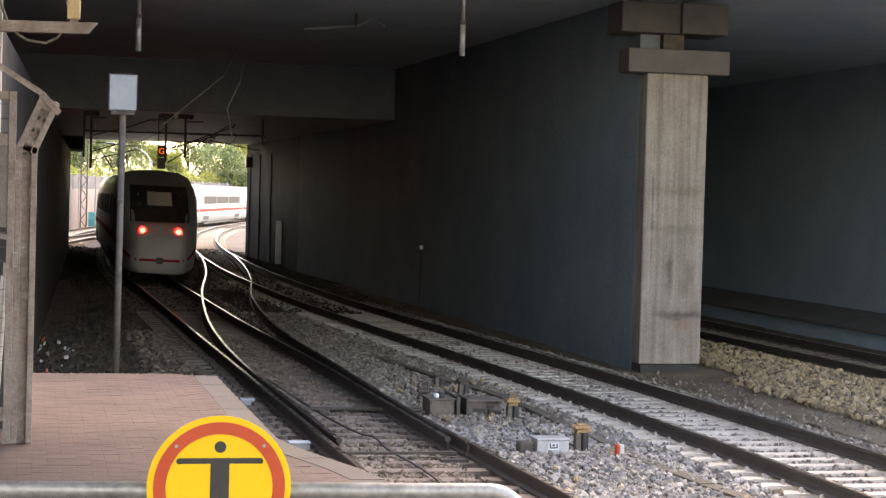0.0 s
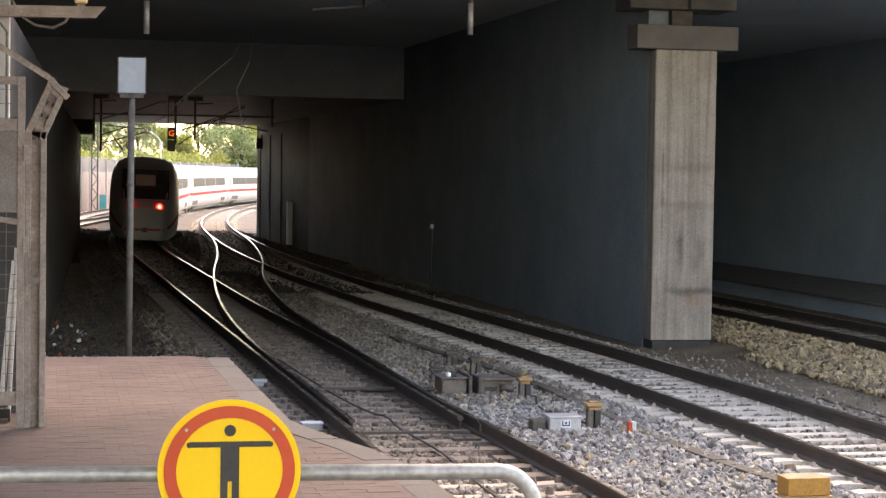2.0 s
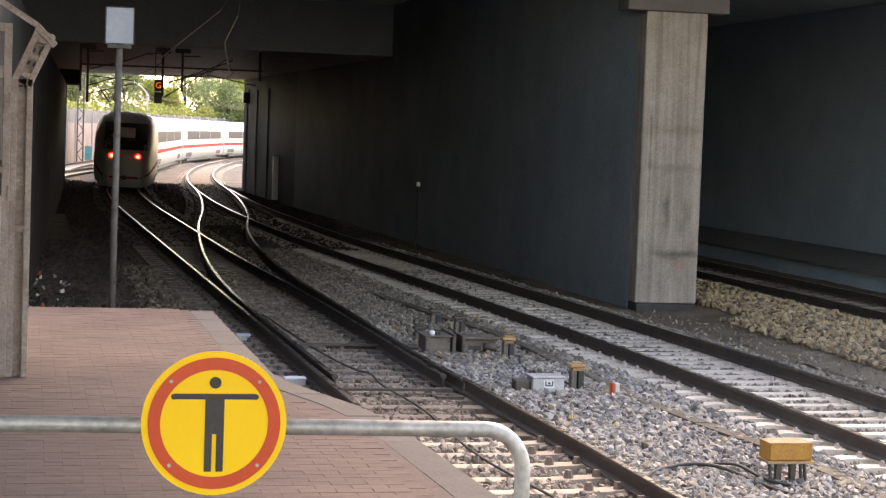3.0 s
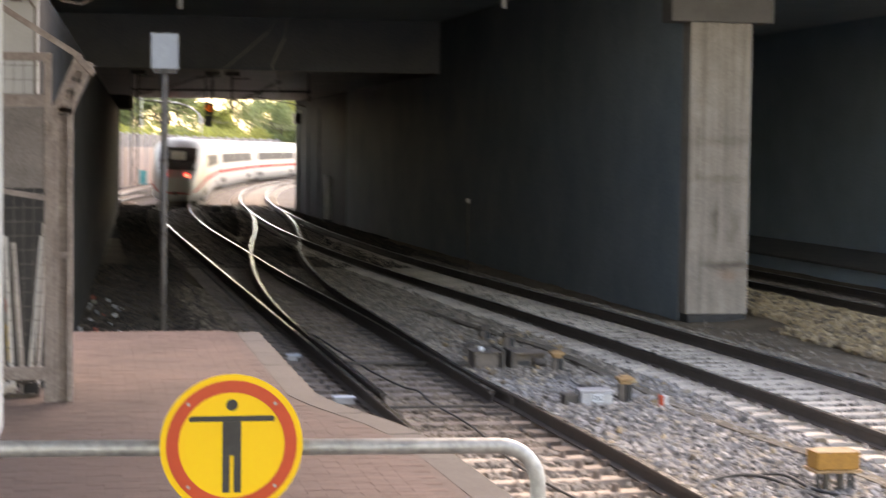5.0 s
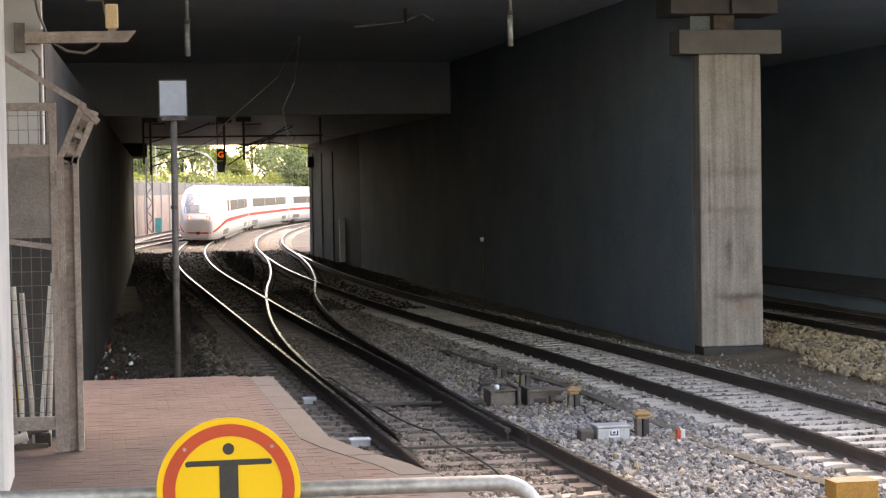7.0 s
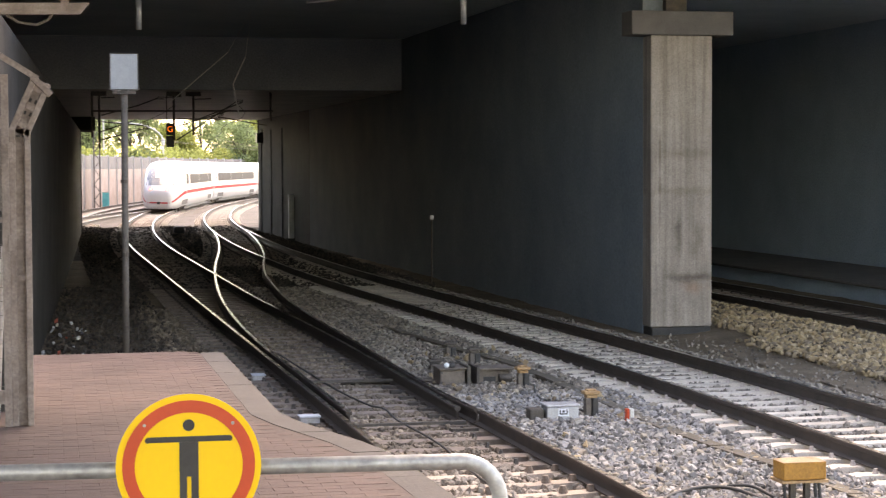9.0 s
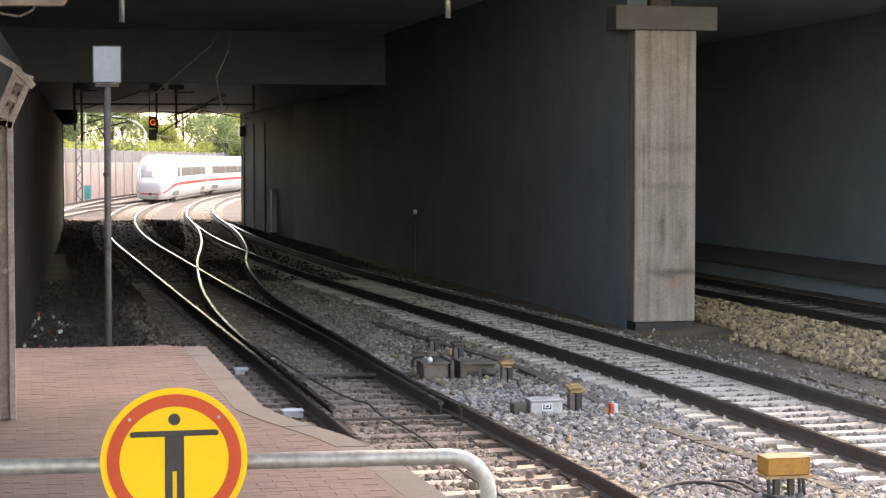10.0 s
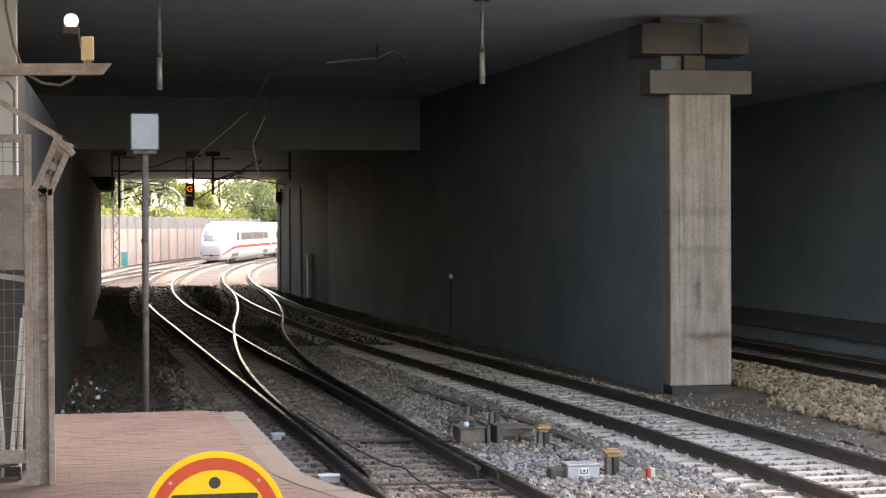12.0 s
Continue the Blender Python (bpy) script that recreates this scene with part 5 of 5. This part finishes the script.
def kerbs():
    y = 2.0
    while y < 18.6:
        y1 = min(y + 0.98, 18.72)
        n = 4
        ys = [y + (y1 - y) * i / n for i in range(n + 1)]
        bm = bmesh.new()
        out = [(edge_x(min(v, 18.69)) + 0.03, v) for v in ys]
        inn = [(edge_x(min(v, 18.69)) - 0.2, v) for v in reversed(ys)]
        prism(bm, out + inn, PZ - 0.2, PZ + random.uniform(-0.003, 0.003))
        part("kerb_stone", bm, M_KERB, platform_ob)
        y += 0.99


kerbs()


def paver_mesh(w, d):
    bm = bmesh.new()
    e = 0.002
    lo = [bm.verts.new((sx * w / 2, sy * d / 2, -0.04)) for sx, sy in ((-1, -1), (1, -1), (1, 1), (-1, 1))]
    mid = [bm.verts.new((sx * w / 2, sy * d / 2, -e)) for sx, sy in ((-1, -1), (1, -1), (1, 1), (-1, 1))]
    hi = [bm.verts.new((sx * (w / 2 - e), sy * (d / 2 - e), 0)) for sx, sy in ((-1, -1), (1, -1), (1, 1), (-1, 1))]
    for a, b in ((lo, mid), (mid, hi)):
        for i in range(4):
            bm.faces.new((a[i], a[(i + 1) % 4], b[(i + 1) % 4], b[i]))
    bm.faces.new(hi)
    return finish("paver", bm, M_PAVER)


def pavers():
    shared = paver_mesh(0.2, 0.1)
    base = np.array([v.co[:] for v in shared.vertices])
    quads = [tuple(p.vertices) for p in shared.polygons]
    rng = random.Random(5)
    near, verts, faces = 0, [], []
    rows = []
    i = 0
    y = 9.0
    while y < 18.85:
        x = -1.25 + (0.1 if i % 2 else 0.0)
        while x < 2.1:
            if x + 0.1 < edge_x(min(y, 18.69)) - 0.205 and x + 0.1 < edge_x(min(y + 0.05, 18.69)) - 0.205:
                rows.append((x, y))
            x += 0.2014
        y += 0.1014
        i += 1
    rows.sort(key=lambda p: p[1] - 0.2 * p[0])
    for x, y in rows:
        z = PZ + rng.uniform(-0.0015, 0.001)
        if near < 300 and y > 9.6:
            ob = new("paver", shared)
            ob.parent = platform_ob
            ob.matrix_basis = pose(x, y, z, rng.uniform(-0.3, 0.3), rng.uniform(-0.3, 0.3), rng.uniform(-0.4, 0.4))
            near += 1
        else:
            k = len(verts)
            verts += (base + (x, y, z)).tolist()
            faces += [tuple(k + q for q in f) for f in quads]
    me = bpy.data.meshes.new("paving")
    me.from_pydata(verts, [], faces)
    me.materials.append(M_PAVERS)
    ob = new("paving", me)
    ob.parent = platform_ob
    tagged(ob, "worn red clinker paving", kind="stuff")


pavers()

PHI = (1 + 5 ** 0.5) / 2
ICO = np.array([(-1, PHI, 0), (1, PHI, 0), (-1, -PHI, 0), (1, -PHI, 0), (0, -1, PHI), (0, 1, PHI), (0, -1, -PHI), (0, 1, -PHI), (PHI, 0, -1), (PHI, 0, 1), (-PHI, 0, -1), (-PHI, 0, 1)]) / 1.9
ICOF = np.array([(0, 11, 5), (0, 5, 1), (0, 1, 7), (0, 7, 10), (0, 10, 11), (1, 5, 9), (5, 11, 4), (11, 10, 2), (10, 7, 6), (7, 1, 8), (3, 9, 4), (3, 4, 2), (3, 2, 6), (3, 6, 8), (3, 8, 9), (4, 9, 5), (2, 4, 11), (6, 2, 10), (8, 6, 7), (9, 8, 1)])


def stones(name, label, n, xr, yr, z, size, material, seed, keep=None, rise=None, category="ballast"):
    """Loose angular stones strewn over a strip; xr gives the strip's sides at a length y."""
    rng = np.random.default_rng(seed)
    ys = yr[0] + (yr[1] - yr[0]) * rng.random(n) ** 1.35
    lo, hi = np.array([xr(v) for v in ys]).T
    xs = lo + (hi - lo) * rng.random(n)
    if keep is not None:
        ok = np.array([keep(a, b) for a, b in zip(xs, ys)])
        xs, ys = xs[ok], ys[ok]
    n = len(xs)
    s = size * rng.uniform(0.55, 1.35, n)
    zs = z + rng.uniform(-0.02, 0.03, n)
    if rise is not None:
        zs = zs + np.array([rise(a, b) for a, b in zip(xs, ys)])
    shape = ICO[None] * rng.uniform(0.5, 1.3, (n, 12, 1)) * rng.uniform(0.5, 1.45, (n, 1, 3))
    q = rng.normal(size=(n, 4))
    q /= np.linalg.norm(q, axis=1, keepdims=True)
    w, a, b, c = q.T
    R = np.stack([np.stack([1 - 2 * (b * b + c * c), 2 * (a * b - c * w), 2 * (a * c + b * w)], -1), np.stack([2 * (a * b + c * w), 1 - 2 * (a * a + c * c), 2 * (b * c - a * w)], -1), np.stack([2 * (a * c - b * w), 2 * (b * c + a * w), 1 - 2 * (a * a + b * b)], -1)], 1)
    V = np.einsum("nij,nkj->nki", R, shape) * s[:, None, None] + np.stack([xs, ys, zs], -1)[:, None]
    F = ICOF[None] + (np.arange(n) * 12)[:, None, None]
    me = bpy.data.meshes.new(name)
    me.vertices.add(n * 12)
    me.vertices.foreach_set("co", V.ravel().astype(np.float32))
    me.loops.add(n * 60)
    me.loops.foreach_set("vertex_index", F.ravel().astype(np.int32))
    me.polygons.add(n * 20)
    me.polygons.foreach_set("loop_start", (np.arange(n * 20) * 3).astype(np.int32))
    me.update(calc_edges=True)
    me.validate()
    me.shade_flat()
    me.materials.append(material)
    return tagged(new(name, me), label, category, kind="stuff")


def off_sleeper(fx, y0, half=0.13, gap=0.6):
    """Keeps stones mostly clear of the sleepers' tops and of the rails."""
    def keep(x, y):
        d = (y - y0) % gap
        on = (d < half or d > gap - half) and abs(x - fx(y)) < 1.28
        return not on and abs(abs(x - fx(y)) - 0.7525) > 0.1
    return keep


stones("ballast_stones", "blue-grey angular ballast stones", 23000, lambda y: (main_x(y) + 1.05, right_x(y) - 1.22), (11.5, 23.5), -0.21, 0.039, M_STONE, 1)
stones("ballast_stones", "brownish dusty ballast stones", 21000, lambda y: (main_x(y) + 1.0, right_x(y) - 1.25), (20.5, 46.0), -0.225, 0.037, M_BROWN, 2)
stones("ballast_stones", "grey ballast stones between pale sleepers", 26000, lambda y: (right_x(y) - 1.9, right_x(y) + 1.35), (13.0, 40.0), -0.248, 0.031, M_TRACKSTONE, 3, off_sleeper(right_x, 11.0, 0.108, 0.5))
stones("ballast_stones", "pale brown stones between the near sleepers", 12000, lambda y: (main_x(y) - 1.2, main_x(y) + 1.3), (8.5, 18.5), -0.232, 0.04, M_TANSTONE, 4, off_sleeper(main_x, 6.0, 0.1))
stones("ballast_stones", "dark dusty stones in the switch", 9000, lambda y: (main_x(y) - 0.68, main_x(y) + 0.68), (17.8, 38.0), -0.226, 0.034, M_DARKSTONE, 5, off_sleeper(main_x, 17.9, 0.07))
stones("ballast_stones", "dark brown stones beside the platform end", 5500, lambda y: (1.75, main_x(y) - 0.85), (13.0, 40.0), -0.25, 0.042, M_DARKSTONE, 6)
stones("ballast_stones", "beige stones along the outer rail", 7500, lambda y: (right_x(y) + 1.05, right_x(y) + 1.75), (16.0, 50.0), -0.225, 0.034, M_TRACKSTONE, 7,
       rise=lambda x, y: 0.07 * ease((y - 26) / 8) * ease((right_x(y) + 1.8 - x) / 0.3))
stones("ballast_heap", "heap of yellowish broken stones beside the pillar", 14000, lambda y: (11.6, 14.4), (19.0, 40.0), -0.2, 0.05, M_YELLOWSTONE, 8,
       lambda x, y: not (x < 12.1 and 29.5 < y < 33.5), lambda x, y: 0.16 * ease((x - 11.3) / 1.4) * ease((14.6 - x) / 1.2), "gravel")
stones("ballast_stones", "dark soil and rubble beyond the platform", 9000, lambda y: (-0.4, 2.2), (19.2, 48.0), -0.245, 0.03, M_SOILSHADESTONE, 10)
# Stones darkened for the bridge's shade, strewn out to its edge.
stones("ballast_stones", "rubble and ballast deep under the bridge, toned dark for its shade", 22000, lambda y: (1.0, 9.8), (46.0, 95.0), -0.232, 0.043, M_SOILSHADESTONE, 14,
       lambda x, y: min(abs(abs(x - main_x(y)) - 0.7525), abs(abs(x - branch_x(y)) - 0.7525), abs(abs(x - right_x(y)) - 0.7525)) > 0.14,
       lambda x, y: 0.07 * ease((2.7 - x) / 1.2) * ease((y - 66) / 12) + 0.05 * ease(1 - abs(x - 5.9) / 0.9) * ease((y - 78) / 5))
stones("ballast_stones", "small brown stones on the trodden dirt", 2200, lambda y: (right_x(y) + 1.6, 12.6), (16.0, 31.4), -0.245, 0.022, M_BROWN, 13)
stones("litter", "scattered pale litter on the dark ground", 75, lambda y: (-0.2, 0.6), (21.0, 37.0), -0.2, 0.042, M_LITTER, 11, category="litter")
stones("yellow_stones", "scattered yellowish stones on the ballast", 130, lambda y: (main_x(y) + 0.95, right_x(y) - 1.2), (11.5, 30.0), -0.17, 0.045, M_YELLOWSTONE, 12)

# mound under the heap
bm = bmesh.new()
grid = [[bm.verts.new((10.8 + 3.8 * i / 12, 19 + 21 * j / 20, -0.24 + 0.16 * ease((3.8 * i / 12 - 0.5) / 1.4) * ease((3.8 - 3.8 * i / 12) / 1.2))) for i in range(13)] for j in range(21)]
for j in range(20):
    for i in range(12):
        bm.faces.new((grid[j][i], grid[j][i + 1], grid[j + 1][i + 1], grid[j + 1][i]))
setting("mound", bm, M_DIRT, "low bank of gravel beside the pillar", "ballast", smooth=True)


# Roof out of view, added to hold skylight off the platform.
def shade_canopy():
    t = thing("unseen_roof", -1.8, 2.0, 5.4, "unseen flat roof on a pale column, added to dim the platform", "roof")
    part("slab", cbox(-4.2, -14.0, 0.0, 4.3, 15.0, 0.25), M_PLASTERED, t)
    part("fascia", cbox(4.302, -14.0, -0.1, 4.36, 15.0, 0.3), M_POST, t)


shade_canopy()


motions()
